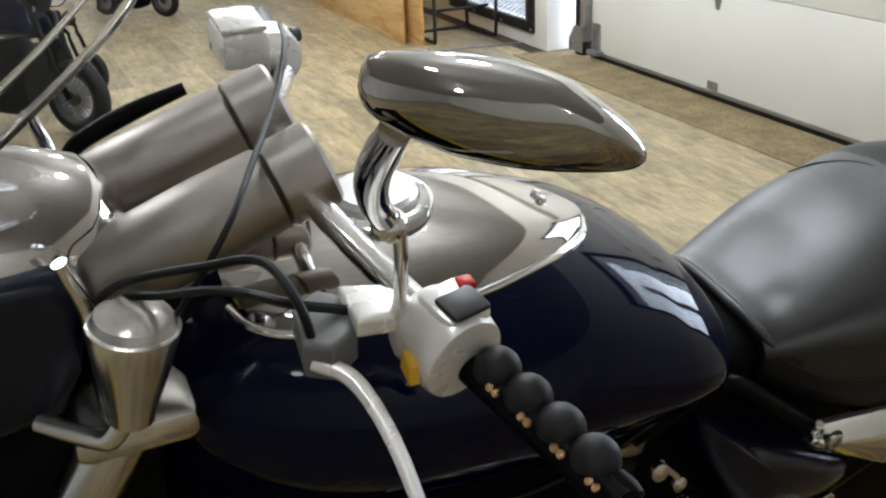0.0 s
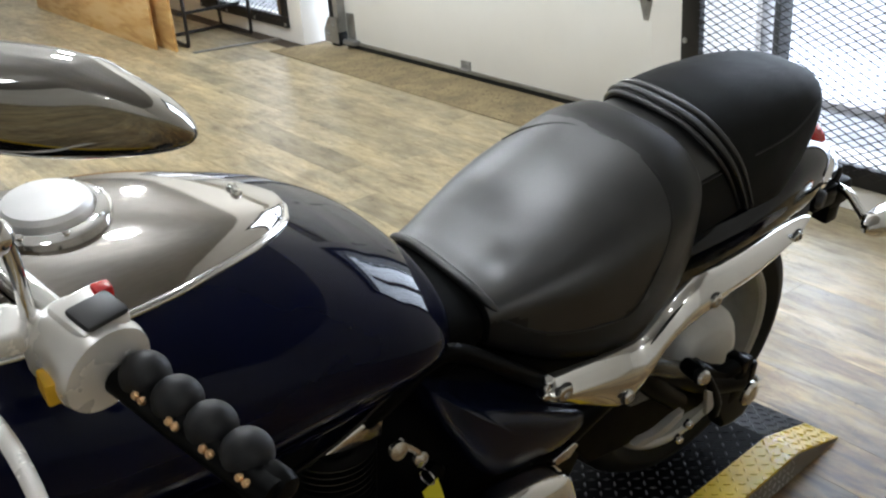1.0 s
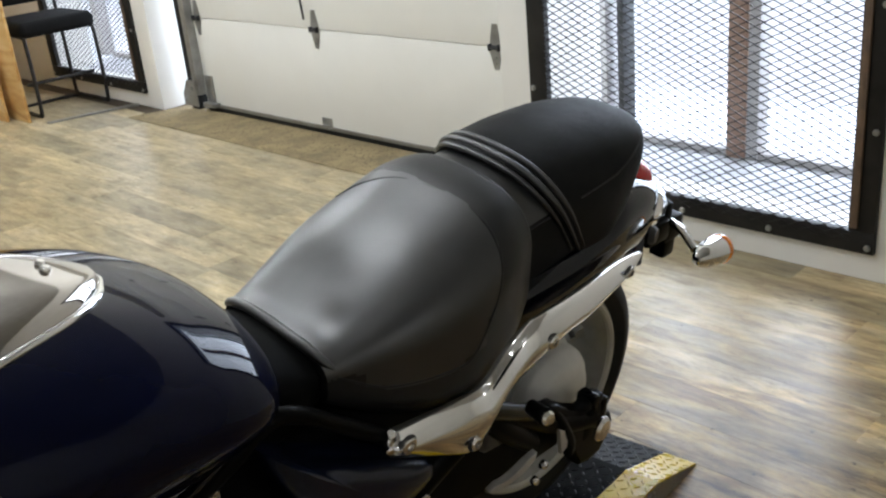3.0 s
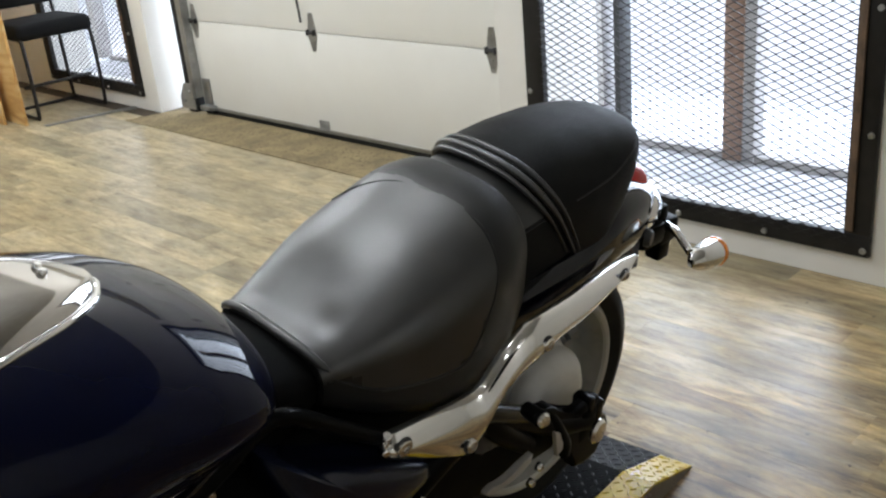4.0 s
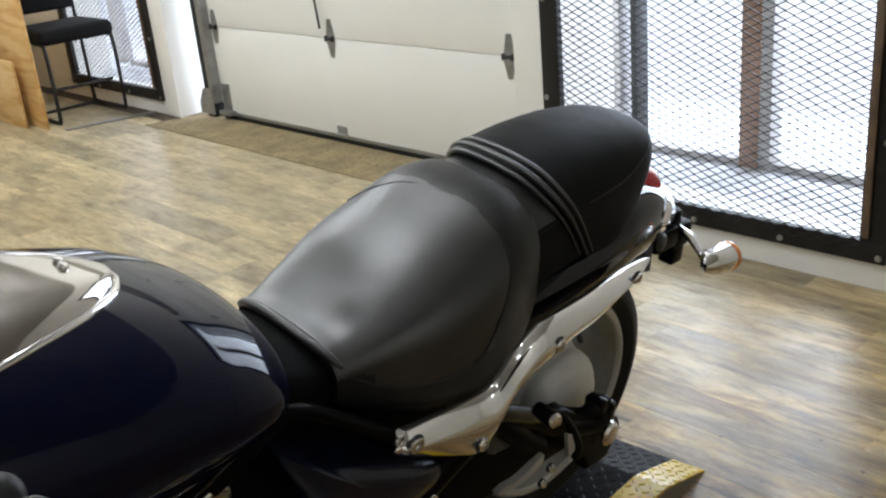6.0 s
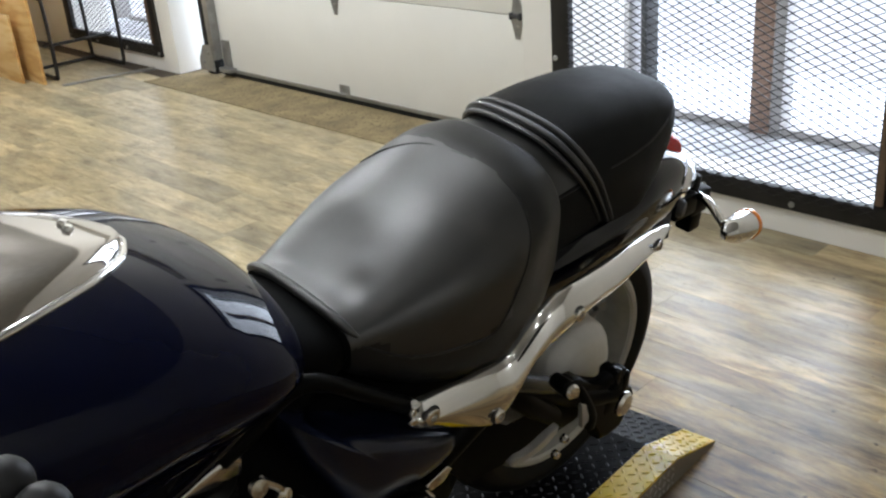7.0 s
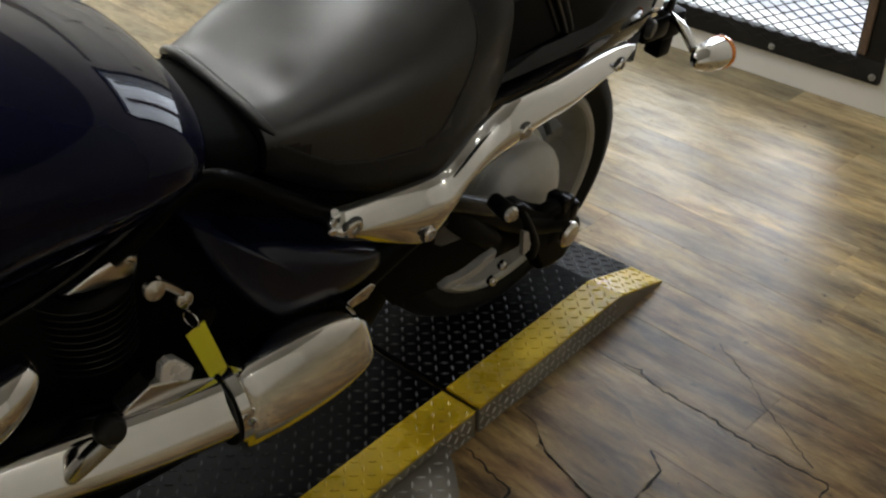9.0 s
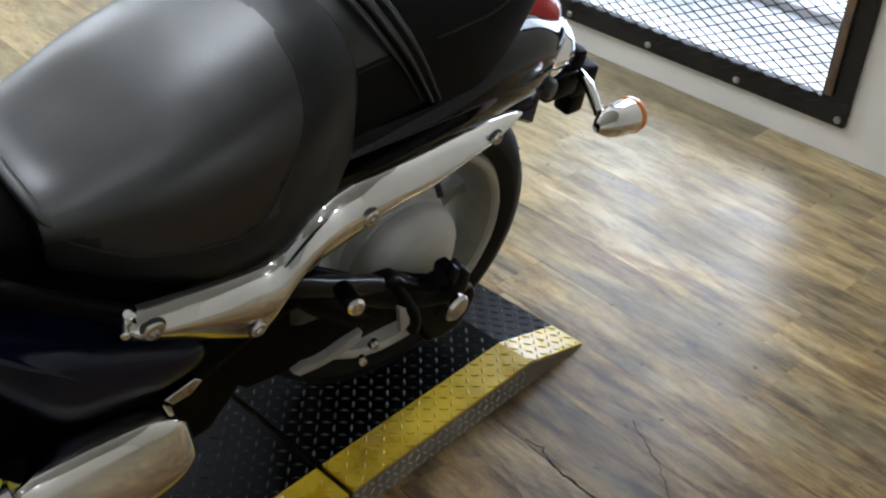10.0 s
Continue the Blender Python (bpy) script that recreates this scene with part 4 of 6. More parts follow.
# the dark trim that closes the gap between the tank's tail and the seat
NOSE = [(0.62, 0.120, 0.872, 0.79, 0.655, 0.0), (0.68, 0.136, 0.848, 0.775, 0.650, 0.0), (0.73, 0.140, 0.824, 0.758, 0.645, 0.0), (0.78, 0.132, 0.796, 0.744, 0.648, 0.0), (0.82, 0.120, 0.776, 0.736, 0.660, 0.0), (0.85, 0.110, 0.764, 0.732, 0.680, 0.0)]
part("seat_nose_cover", shell(NOSE, 2.2, 3.0, 6, 48), M_NOSE, bike, "matt black cover between the tank and the seat")
# bright rim round the console
bm = BM()
edge_ = [(u, -c, tank_top(u, -c) - 0.001) for u, c in CONS] + [(0.603, 0.0, tank_top(0.603, 0.0) + 0.001)] + [(u, c, tank_top(u, c) - 0.001) for u, c in CONS[::-1]]
tube(bm, edge_, 0.0055, 10, 5)
part("console_rim", bm, M_CHROME, console, "bright chrome rim of the console")

# ---------- chrome fender strut ----------
STRUT_UP = [(0.894, 0.642), (0.905, 0.650), (0.917, 0.649), (0.937, 0.645), (0.963, 0.643), (0.99, 0.640), (1.023, 0.638), (1.056, 0.638), (1.087, 0.641), (1.10, 0.651), (1.117, 0.672), (1.133, 0.690), (1.147, 0.703), (1.161, 0.712), (1.178, 0.721), (1.217, 0.725), (1.275, 0.724), (1.339, 0.720), (1.409, 0.717), (1.465, 0.714), (1.509, 0.708), (1.530, 0.700)]
STRUT_LO = [(1.531, 0.696), (1.510, 0.689), (1.454, 0.681), (1.409, 0.677), (1.375, 0.669), (1.334, 0.662), (1.301, 0.662), (1.268, 0.664), (1.239, 0.660), (1.219, 0.654), (1.186, 0.645), (1.15, 0.630), (1.121, 0.608), (1.104, 0.585), (1.093, 0.563), (1.080, 0.537), (1.065, 0.529), (1.047, 0.534), (1.007, 0.555), (0.963, 0.579), (0.926, 0.600), (0.904, 0.612), (0.891, 0.628)]


def strut_v(u):
    return -0.186 - 0.022 * math.exp(-((u - 1.2) / 0.16) ** 2) + 0.0125 * max(0, (u - 1.3) / 0.19) ** 2


def resample(pts, n):
    """n points at even steps along a line."""
    P = [np.array(p, float) for p in pts]
    d = np.r_[0, np.cumsum([np.linalg.norm(q - p) for p, q in zip(P, P[1:])])]
    return [tuple(np.interp(t, d, [p[k] for p in P]) for k in (0, 1)) for t in np.linspace(0, d[-1], n)]


def strut(side):
    """A bowed chrome strip: a bright upper face and a lower face that turns under."""
    up = resample(STRUT_UP, 40)
    lo = resample(STRUT_LO[::-1], 40)
    loops = []
    for (u0, w0), (u1, w1) in zip(up, lo):
        row = []
        slim = min(1.0, math.hypot(u1 - u0, w1 - w0) / 0.038) ** 1.5
        for f, o in ((0.0, -0.009), (0.025, -0.003), (0.15, 0.0060), (0.30, 0.0140), (0.43, 0.0187), (0.49, 0.0192), (0.55, 0.0186), (0.75, 0.0128), (0.90, 0.0080), (0.97, 0.0045), (1.0, -0.001)):
            u, w = u0 + (u1 - u0) * f, w0 + (w1 - w0) * f
            row.append(Vector((u, side * (strut_v(u) - o * slim), w)))
        row += [p + Vector((0, side * 0.006, 0)) for p in (row[-1], row[0])]
        loops.append(row)
    bm = BM()
    rings(bm, loops)
    ob = part("fender_strut", bm, M_STRUT, bike, "polished chrome fender strut")
    # a black strip in place of the shaded groove between strut and fender
    bm = BM()
    tube(bm, [(u, side * (strut_v(u) - o), w) for u, w, o in ((1.100, 0.640, 0.0035), (1.118, 0.661, 0.0035), (1.137, 0.682, 0.0035), (1.156, 0.698, 0.0035))], [0.0015, 0.0028, 0.0028, 0.0015], 8, 4)
    part("slot", bm, M_RUBBER, ob, "dark strip standing in for the shaded groove at the fender")
    for u, w, r in ((0.923, 0.634, 0.0135), (1.057, 0.564, 0.0115), (1.211, 0.687, 0.0115), (1.450, 0.704, 0.0095)):
        p = Vector((u, side * (strut_v(u) - 0.0150), w))
        bm = BM()
        lathe(bm, p, (0, -side, 0), [(0, r + 0.003), (0.0015, r + 0.003), (0.002, r + 0.001), (0.002, 0.0)], 18)
        part("bolt_recess", bm, M_DARK, ob, "dark bolt recess")
        bm = BM()
        lathe(bm, p + Vector((0, -side * 0.001, 0)), (0, -side, 0), [(0, r), (0.005, r), (0.007, r * 0.8), (0.007, r * 0.5), (0.003, r * 0.45), (0.003, 0.0)], 16)
        part("strut_bolt", bm, M_BRUSH, ob, "chrome socket bolt")
    return ob


strut(1)
bm = BM()
cyl(bm, (0.905, -0.186, 0.640), (0.899, -0.194, 0.664), 0.0085, 0.0075, 12, 0.002)
cyl(bm, (0.899, -0.172, 0.643), (0.890, -0.204, 0.640), 0.0065, 0.0065, 12, 0.002)
part("strut_end_cap", bm, M_CHROME, bike, "chrome bolt end at the strut's front")
strut(-1)

# ---------- rear fender, tail ----------
bm = BM()
loops = []
for a in np.linspace(150, 58, 18):
    t = math.radians(a)
    R = 0.405 - 0.03 * max(0, (40 - a) / 40)
    hw = 0.128 - 0.03 * max(0, (40 - a) / 40)
    cu, cw = AXLE + R * math.cos(t) * 1.0, 0.345 + R * math.sin(t)
    n_ = Vector((math.cos(t), 0, math.sin(t)))
    c = Vector((cu, 0.03, cw))
    out_, in_ = [], []
    for q in np.linspace(-1, 1, 17):
        drop = 0.11 * abs(q) ** 4
        out_.append(c + Vector((0, hw * q, 0)) - n_ * drop)
        in_.append(c + Vector((0, (hw - 0.006) * q, 0)) - n_ * (drop + 0.006))
    loops.append(out_ + in_[::-1])
rings(bm, loops)
part("rear_fender", bm, M_BLACK, bike, "glossy black rear fender")

# side skirts of the tail between the seat and the strut
TAIL = [(1.15, 0.150, 0.735, 0.685, 0.620, 0.0), (1.27, 0.158, 0.752, 0.695, 0.630, 0.0), (1.39, 0.156, 0.764, 0.705, 0.640, 0.0), (1.47, 0.150, 0.782, 0.712, 0.645, 0.0), (1.53, 0.141, 0.796, 0.718, 0.648, 0.0), (1.61, 0.124, 0.788, 0.712, 0.640, 0.05), (1.662, 0.104, 0.768, 0.702, 0.632, 0.15), (1.70, 0.074, 0.752, 0.695, 0.64, 0.3), (1.715, 0.02, 0.715, 0.69, 0.67, 0.3)]
part("tail_cowl", shell(TAIL, 4.0, 3.0, 5, 48), M_COWL, bike, "glossy black tail cowl")
bm = BM()
lathe(bm, (1.658, -0.104, 0.662), (0.3, -1, 0), [(0, 0.018), (0.006, 0.018), (0.012, 0.014), (0.014, 0.0)], 16)
part("tail_bolt", bm, M_DARK, bike, "dark tail bolt")

light = thing("tail_light", "", "")
light.parent = bike
light.name = "tail_light"
bm = BM()
rings(bm, [shell_ring(u, h, wt, 0.745, wb, 2.4, 2.4, 24) for u, h, wt, wb in ((1.60, 0.078, 0.812, 0.705), (1.650, 0.080, 0.808, 0.704), (1.688, 0.073, 0.796, 0.706), (1.716, 0.053, 0.778, 0.712), (1.728, 0.022, 0.756, 0.725))])
part("red_lens", bm, M_REDLENS, light, "red tail light lens")
bm = BM()
rings(bm, [shell_ring(u, h, wt, ws, wb, 2.6, 2.6, 24) for u, h, wt, ws, wb in ((1.60, 0.110, 0.756, 0.705, 0.650), (1.672, 0.106, 0.754, 0.700, 0.645), (1.726, 0.090, 0.742, 0.690, 0.643), (1.758, 0.060, 0.722, 0.682, 0.648), (1.768, 0.015, 0.694, 0.676, 0.656))])
part("bezel", bm, M_CHROME, light, "chrome tail light base")
bm = BM()
box(bm, (1.690, -0.085, 0.605), (1.765, 0.085, 0.652), 0.008)
box(bm, (1.752, -0.072, 0.640), (1.790, 0.072, 0.678), 0.010)
box(bm, (1.775, -0.072, 0.545), (1.815, -0.035, 0.612), 0.006)
box(bm, (1.755, -0.082, 0.590), (1.820, 0.082, 0.645), 0.010)
part("signal_bracket", bm, M_SATIN, bike, "black bracket under the tail")


def signal(side):
    s = thing("turn_signal", "", "")
    s.parent = bike
    bm = BM()
    tube(bm, [(1.770, side * 0.075, 0.640), (1.750, side * 0.115, 0.645), (1.728, side * 0.165, 0.628)], 0.009, 12, 6)
    part("stalk", bm, M_CHROME, s, "chrome signal stalk")
    bm = BM()
    c = Vector((1.712, side * 0.186, 0.622))
    d = Vector((1.0, side * -0.04, -0.10)).normalized()
    lathe(bm, c, d, [(-0.014, 0.0), (-0.012, 0.008), (0.0, 0.016), (0.016, 0.023), (0.036, 0.0275), (0.066, 0.0295), (0.074, 0.029)], 28)
    part("bullet_body", bm, M_CHROME, s, "chrome bullet signal body")
    bm = BM()
    lathe(bm, c + d * 0.0742, d, [(0, 0.0308), (0.008, 0.0308), (0.013, 0.028), (0.017, 0.018), (0.018, 0.0)], 28)
    part("lens", bm, M_AMBER, s, "amber signal lens")



signal(-1)
signal(1)

# ---------- rear wheel ----------
WC = Vector((1.478, 0.048, 0.322))


def wheel(parent, c, R, width, rim_r, spokes, metal=None):
    """Tyre, rim, spokes and hub about the v axis."""
    w = thing("wheel", "", "")
    w.parent = parent
    bm = BM()
    prof = [(-0.40, rim_r - R + 0.004), (-0.50, rim_r - R + 0.03), (-0.50, -0.052), (-0.44, -0.026), (-0.30, -0.008), (-0.12, -0.001), (0.12, -0.001), (0.30, -0.008), (0.44, -0.026), (0.50, -0.052), (0.50, rim_r - R + 0.03), (0.40, rim_r - R + 0.004)]
    seg = 72
    loops = [[c + Vector((math.cos(t) * (R + dr), dv * width, math.sin(t) * (R + dr))) for dv, dr in prof] for t in (2 * math.pi * i / seg for i in range(seg))]
    rings(bm, loops, caps=False, closed=True)
    ty = part("tyre", bm, M_RUBBER, w, "black road tyre")
    bm = BM()
    for i in range(44):
        for s in (-1, 1):
            t = 2 * math.pi * (i + 0.25 * s) / 44
            a = [c + Vector((math.cos(t + e) * (R - 0.0015 - q), s * y * width, math.sin(t + e) * (R - 0.0015 - q))) for e, y, q in ((0, 0.06, -0.0005), (0.02, 0.06, -0.0005), (0.075, 0.36, 0.012), (0.055, 0.36, 0.012))]
            bm.faces.new([bm.verts.new(p) for p in a])
    tagged(part("tread_grooves", bm, M_DARK, w, smooth=False), kind="stuff")
    bm = BM()
    rp = [(-0.41, rim_r + 0.010), (-0.43, rim_r + 0.008), (-0.43, rim_r - 0.012), (-0.36, rim_r - 0.022), (-0.25, rim_r - 0.034), (0.25, rim_r - 0.034), (0.36, rim_r - 0.022), (0.43, rim_r - 0.012), (0.43, rim_r + 0.008), (0.41, rim_r + 0.010)]
    loops = [[c + Vector((math.cos(t) * r, dv * width, math.sin(t) * r)) for dv, r in rp] for t in (2 * math.pi * i / seg for i in range(seg))]
    rings(bm, loops, caps=False, closed=True)
    part("rim", bm, metal or M_WHEEL, w, "cast grey rim")
    if not metal:
        for s in (-1, 1):
            bm = BM()
            torus(bm, c + Vector((0, s * 0.435 * width, 0)), (0, 1, 0), rim_r - 0.004, 0.0085, 64, 8)
            part("rim_lip", bm, M_ALU, w, "bright rim lip")
    for i in range(spokes):
        t = 2 * math.pi * i / spokes + 0.3
        d = Vector((math.cos(t), 0, math.sin(t)))
        s = Vector((-math.sin(t), 0, math.cos(t)))
        bm = BM()
        loops = []
        for r, hw, th in ((0.045, 0.006, 0.04), (rim_r - 0.028, 0.006, 0.012)) if metal else ((0.045, 0.028, 0.05), (0.09, 0.020, 0.036), (rim_r - 0.05, 0.016, 0.026), (rim_r - 0.028, 0.026, 0.034)):
            q = c + d * r
            loops.append([q + s * a * hw + Vector((0, b * th, 0)) for a, b in ((-1, -0.6), (-0.6, -1), (0.6, -1), (1, -0.6), (1, 0.6), (0.6, 1), (-0.6, 1), (-1, 0.6))])
        rings(bm, loops)
        part("spoke", bm, M_STEEL if metal else M_WHEEL, w)
    bm = BM()
    lathe(bm, c - Vector((0, 0.07, 0)), (0, 1, 0), [(0, 0.05), (0.01, 0.058), (0.13, 0.058), (0.14, 0.05)], 28)
    part("hub", bm, metal or M_WHEEL, w)
    return w


rw = wheel(bike, WC, 0.306, 0.178, 0.218, 5)
bm = BM()
tube(bm, [WC + Vector((0.055, -0.045, 0.175)), WC + Vector((0.05, -0.075, 0.15))], 0.005, 8, 1)
cyl(bm, WC + Vector((0.05, -0.075, 0.15)), WC + Vector((0.046, -0.095, 0.132)), 0.006, seg=8)
part("valve", bm, M_DARK, rw, "black tyre valve")
bm = BM()
lathe(bm, WC + Vector((-0.004, 0.010, 0.010)), (0, -1, 0), [(0, 0.122), (0.045, 0.124), (0.052, 0.121), (0.054, 0.113), (0.080, 0.111), (0.083, 0.108), (0.085, 0.108), (0.088, 0.111), (0.100, 0.109), (0.110, 0.103), (0.116, 0.094), (0.124, 0.088), (0.129, 0.070), (0.130, 0.0)], 48)
part("final_drive", bm, M_DRUM, bike, "cast aluminium shaft drive housing")
bm = BM()
prism(bm, [(1.04, 0.54), (1.10, 0.575), (1.16, 0.54), (1.24, 0.485), (1.32, 0.425), (1.40, 0.37), (1.43, 0.32), (1.40, 0.295), (1.30, 0.30), (1.20, 0.31), (1.10, 0.32), (1.03, 0.42)], -0.122, 0.020, "uw", 0.006)
part("lower_guard", bm, M_ENGINE, bike, "black guard below the swingarm")
bm = BM()
prism(bm, [(1.315, 0.439), (1.339, 0.438), (1.361, 0.433), (1.385, 0.410), (1.417, 0.377), (1.452, 0.358), (1.485, 0.354), (1.541, 0.318), (1.551, 0.297), (1.543, 0.264), (1.520, 0.228), (1.481, 0.224), (1.451, 0.231), (1.422, 0.317), (1.380, 0.341), (1.347, 0.379), (1.319, 0.399)], -0.148, 0.036, "uw", 0.009)
part("swingarm_plate", bm, M_SATIN, bike, "black cast swingarm end")
bm = BM()
tube(bm, [(1.09, -0.172, 0.582), (1.145, -0.168, 0.552), (1.22, -0.155, 0.500), (1.30, -0.137, 0.444), (1.36, -0.128, 0.398)], [0.017, 0.017, 0.017, 0.017, 0.018], 18, 6)
part("swingarm_tube", bm, M_GLOSS, bike, "glossy black swingarm tube")
bm = BM()
tube(bm, [(1.350, -0.135, 0.420), (1.372, -0.150, 0.380), (1.395, -0.155, 0.335), (1.402, -0.152, 0.300)], [0.014, 0.013, 0.012, 0.011], 14, 5)
part("guard_strap", bm, M_SATIN, bike, "black strap below the swingarm")
bm = BM()
box(bm, (1.468, -0.150, 0.348), (1.494, -0.108, 0.388), 0.006)
box(bm, (1.498, -0.152, 0.322), (1.520, -0.108, 0.370), 0.005)
part("adjuster_block", bm, M_GLOSS, bike, "glossy black chain adjuster block")
bm = BM()
prism(bm, [(1.170, 0.462), (1.262, 0.412), (1.245, 0.396), (1.190, 0.404), (1.172, 0.418)], -0.122, 0.010, "uw", 0.002)
part("linkage_plate", bm, M_ALU, bike, "bright linkage plate behind the tube")
bm = BM()
tube(bm, [(0.96, -0.11, 0.40), (1.15, -0.125, 0.495), (1.26, -0.130, 0.452), (1.38, -0.132, 0.375), (1.49, -0.128, 0.325)], [0.034, 0.028, 0.024, 0.024, 0.026], 14, 6)
part("swingarm", bm, M_SATIN, bike, "satin black swingarm")
bm = BM()
box(bm, (1.445, -0.150, 0.285), (1.52, -0.11, 0.372), 0.012)
box(bm, (1.40, -0.148, 0.35), (1.51, -0.12, 0.384), 0.008)
part("axle_carrier", bm, M_SATIN, bike, "black axle carrier")
bm = BM()
lathe(bm, (1.472, -0.170, 0.330), (0.1, -1, 0), [(0, 0.026), (0.006, 0.026), (0.012, 0.021), (0.013, 0.0)], 24)
part("axle_nut", bm, M_BRUSH, bike, "bright axle nut")
bm = BM()
tube(bm, [(1.14, -0.13, 0.54), (1.21, -0.14, 0.46), (1.29, -0.145, 0.385)], [0.020, 0.022, 0.018], 14, 5)
part("shock_absorber", bm, M_SATIN, bike, "satin black shock absorber")
bm = BM()
lathe(bm, (1.186, -0.215, 0.566), (-0.25, -1, 0.2), [(0, 0.013), (0.038, 0.015), (0.041, 0.012)], 18)
pg = part("folded_peg", bm, M_SATIN, bike, "black folded passenger peg")
bm = BM()
lathe(bm, (1.177, -0.253, 0.573), (-0.2, -1, 0.2), [(0, 0.0115), (0.006, 0.0125), (0.011, 0.009), (0.012, 0.0)], 20)
part("peg_end", bm, M_CHROME, pg, "chrome end of the peg")
bm = BM()
prism(bm, [(1.352, 0.386), (1.380, 0.372), (1.382, 0.330), (1.366, 0.322)], -0.162, 0.010, "uw", 0.002)
part("bright_tab", bm, M_ALU, bike, "bright metal tab by the axle")
bm = BM()
prism(bm, [(1.145, 0.380), (1.166, 0.386), (1.190, 0.377), (1.210, 0.379), (1.238, 0.392), (1.268, 0.396), (1.266, 0.380), (1.240, 0.370), (1.217, 0.365), (1.19, 0.366), (1.156, 0.368)], -0.178, 0.014, "uw", 0.003)
part("peg_bracket", bm, M_ALU, bike, "bright peg bracket")
for p in ((1.301, 0.341), (1.280, 0.316)):
    bm = BM()
    bolt(bm, (p[0], -0.165, p[1]), (0, -1, 0), 0.009, 0.012)
    part("bracket_bolt", bm, M_CHROME, bike)
bm = BM()
prism(bm, [(0.940, 0.472), (0.984, 0.486), (0.994, 0.476), (0.978, 0.458), (0.95, 0.456)], -0.185, 0.02, "uw", 0.003)
part("small_bracket", bm, M_CHROME, bike, "chrome bracket over the exhaust")

# ---------- side cover, frame, engine, exhaust ----------
bm = BM()
edge = spline([(0.695, 0.738), (0.735, 0.706), (0.775, 0.672), (0.875, 0.617), (0.990, 0.548), (1.010, 0.520), (1.000, 0.502), (0.955, 0.490), (0.88, 0.496), (0.816, 0.509), (0.768, 0.570), (0.725, 0.654), (0.695, 0.738)], 5)[:-1]
mid = np.mean(edge, axis=0)
rings(bm, [[Vector((mid[0] + (p[0] - mid[0]) * s, q, mid[1] + (p[1] - mid[1]) * s)) for p in edge] for s, q in ((1.0, -0.12), (1.0, -0.160), (0.985, -0.172), (0.93, -0.183), (0.8, -0.193), (0.6, -0.200), (0.35, -0.204), (0.1, -0.2055))])
part("side_cover", bm, M_BLUEBLACK, bike, "black lacquered side cover with its blue sheen in the colour")
bm = BM()
tube(bm, [(0.62, -0.150, 0.700), (0.66, -0.160, 0.732), (0.70, -0.165, 0.764), (0.735, -0.168, 0.770), (0.77, -0.170, 0.752), (0.819, -0.172, 0.712), (0.870, -0.174, 0.671), (0.91, -0.175, 0.640)], 0.0125, 10, 5)
part("frame_rail", bm, M_SATIN, bike, "satin black frame rail")
bm = BM()
rings(bm, [shell_ring(u, h, wt, ws, wb, 4, 4, 24) for u, h, wt, ws, wb in ((0.05, 0.10, 0.72, 0.45, 0.20), (0.35, 0.12, 0.74, 0.45, 0.17), (0.8, 0.135, 0.66, 0.45, 0.17), (1.05, 0.12, 0.66, 0.45, 0.20), (1.12, 0.09, 0.62, 0.45, 0.24))])
part("engine_block", bm, M_ENGINE, bike, "black painted engine and gearbox")
bm = BM()
cyl(bm, (0.600, -0.090, 0.48), (0.600, -0.090, 0.645), 0.046, seg=24)
part("cylinder_barrel", bm, M_ENGINE, bike, "black cylinder barrel")
for i in range(10):
    bm = BM()
    lathe(bm, (0.600, -0.090, 0.636 - i * 0.0115), (0.05, 0, 1), [(0, 0.046), (0.001, 0.066), (0.0032, 0.066), (0.0042, 0.046)], 28)
    part("cooling_fin", bm, M_FIN, bike)
bm = BM()
prism(bm, [(0.566, 0.656), (0.634, 0.682), (0.663, 0.672), (0.660, 0.640), (0.608, 0.640)], -0.135, 0.09, "uw", 0.010)
part("cylinder_head_cover", bm, M_BRUSH, bike, "chrome cylinder head cover")
bm = BM()
tube(bm, [(0.665, -0.165, 0.652), (0.69, -0.17, 0.625), (0.70, -0.165, 0.592)], 0.006, 8, 5)
lathe(bm, (0.655, -0.17, 0.650), (0, -1, 0.2), [(0, 0.013), (0.008, 0.013), (0.012, 0.0)], 14)
lathe(bm, (0.693, -0.168, 0.612), (0, -1, 0.2), [(0, 0.011), (0.008, 0.011), (0.012, 0.0)], 14)
part("ignition_linkage", bm, M_BRUSH, bike, "bright linkage with ball ends")
bm = BM()
lathe(bm, (0.715, -0.165, 0.570), (0.2, -1, 0.3), [(0, 0.016), (0.014, 0.016), (0.018, 0.012), (0.018, 0.0)], 16)
part("ignition_lock", bm, M_SATIN, bike, "black ignition lock")

FACETS = [(float(p[0]), float(p[1])) for p in spline([(0.35, 1.0), (-0.30, 1.02), (-0.62, 0.72), (-0.98, 0.16), (-1.0, -0.12), (-0.66, -0.72), (-0.30, -1.02), (0.35, -0.98), (0.9, -0.5), (0.95, 0.45), (0.35, 1.0)], 4)[:-1]]


def faceted(bm, stations, tall=1.0):
    """A pressed exhaust cover: flat upper, side and lower faces with soft creases."""
    rings(bm, [[Vector((u, v + a * r, w + b * r * tall)) for a, b in FACETS] for u, v, w, r in (tuple(float(x) for x in s) for s in spline(stations, 5))])


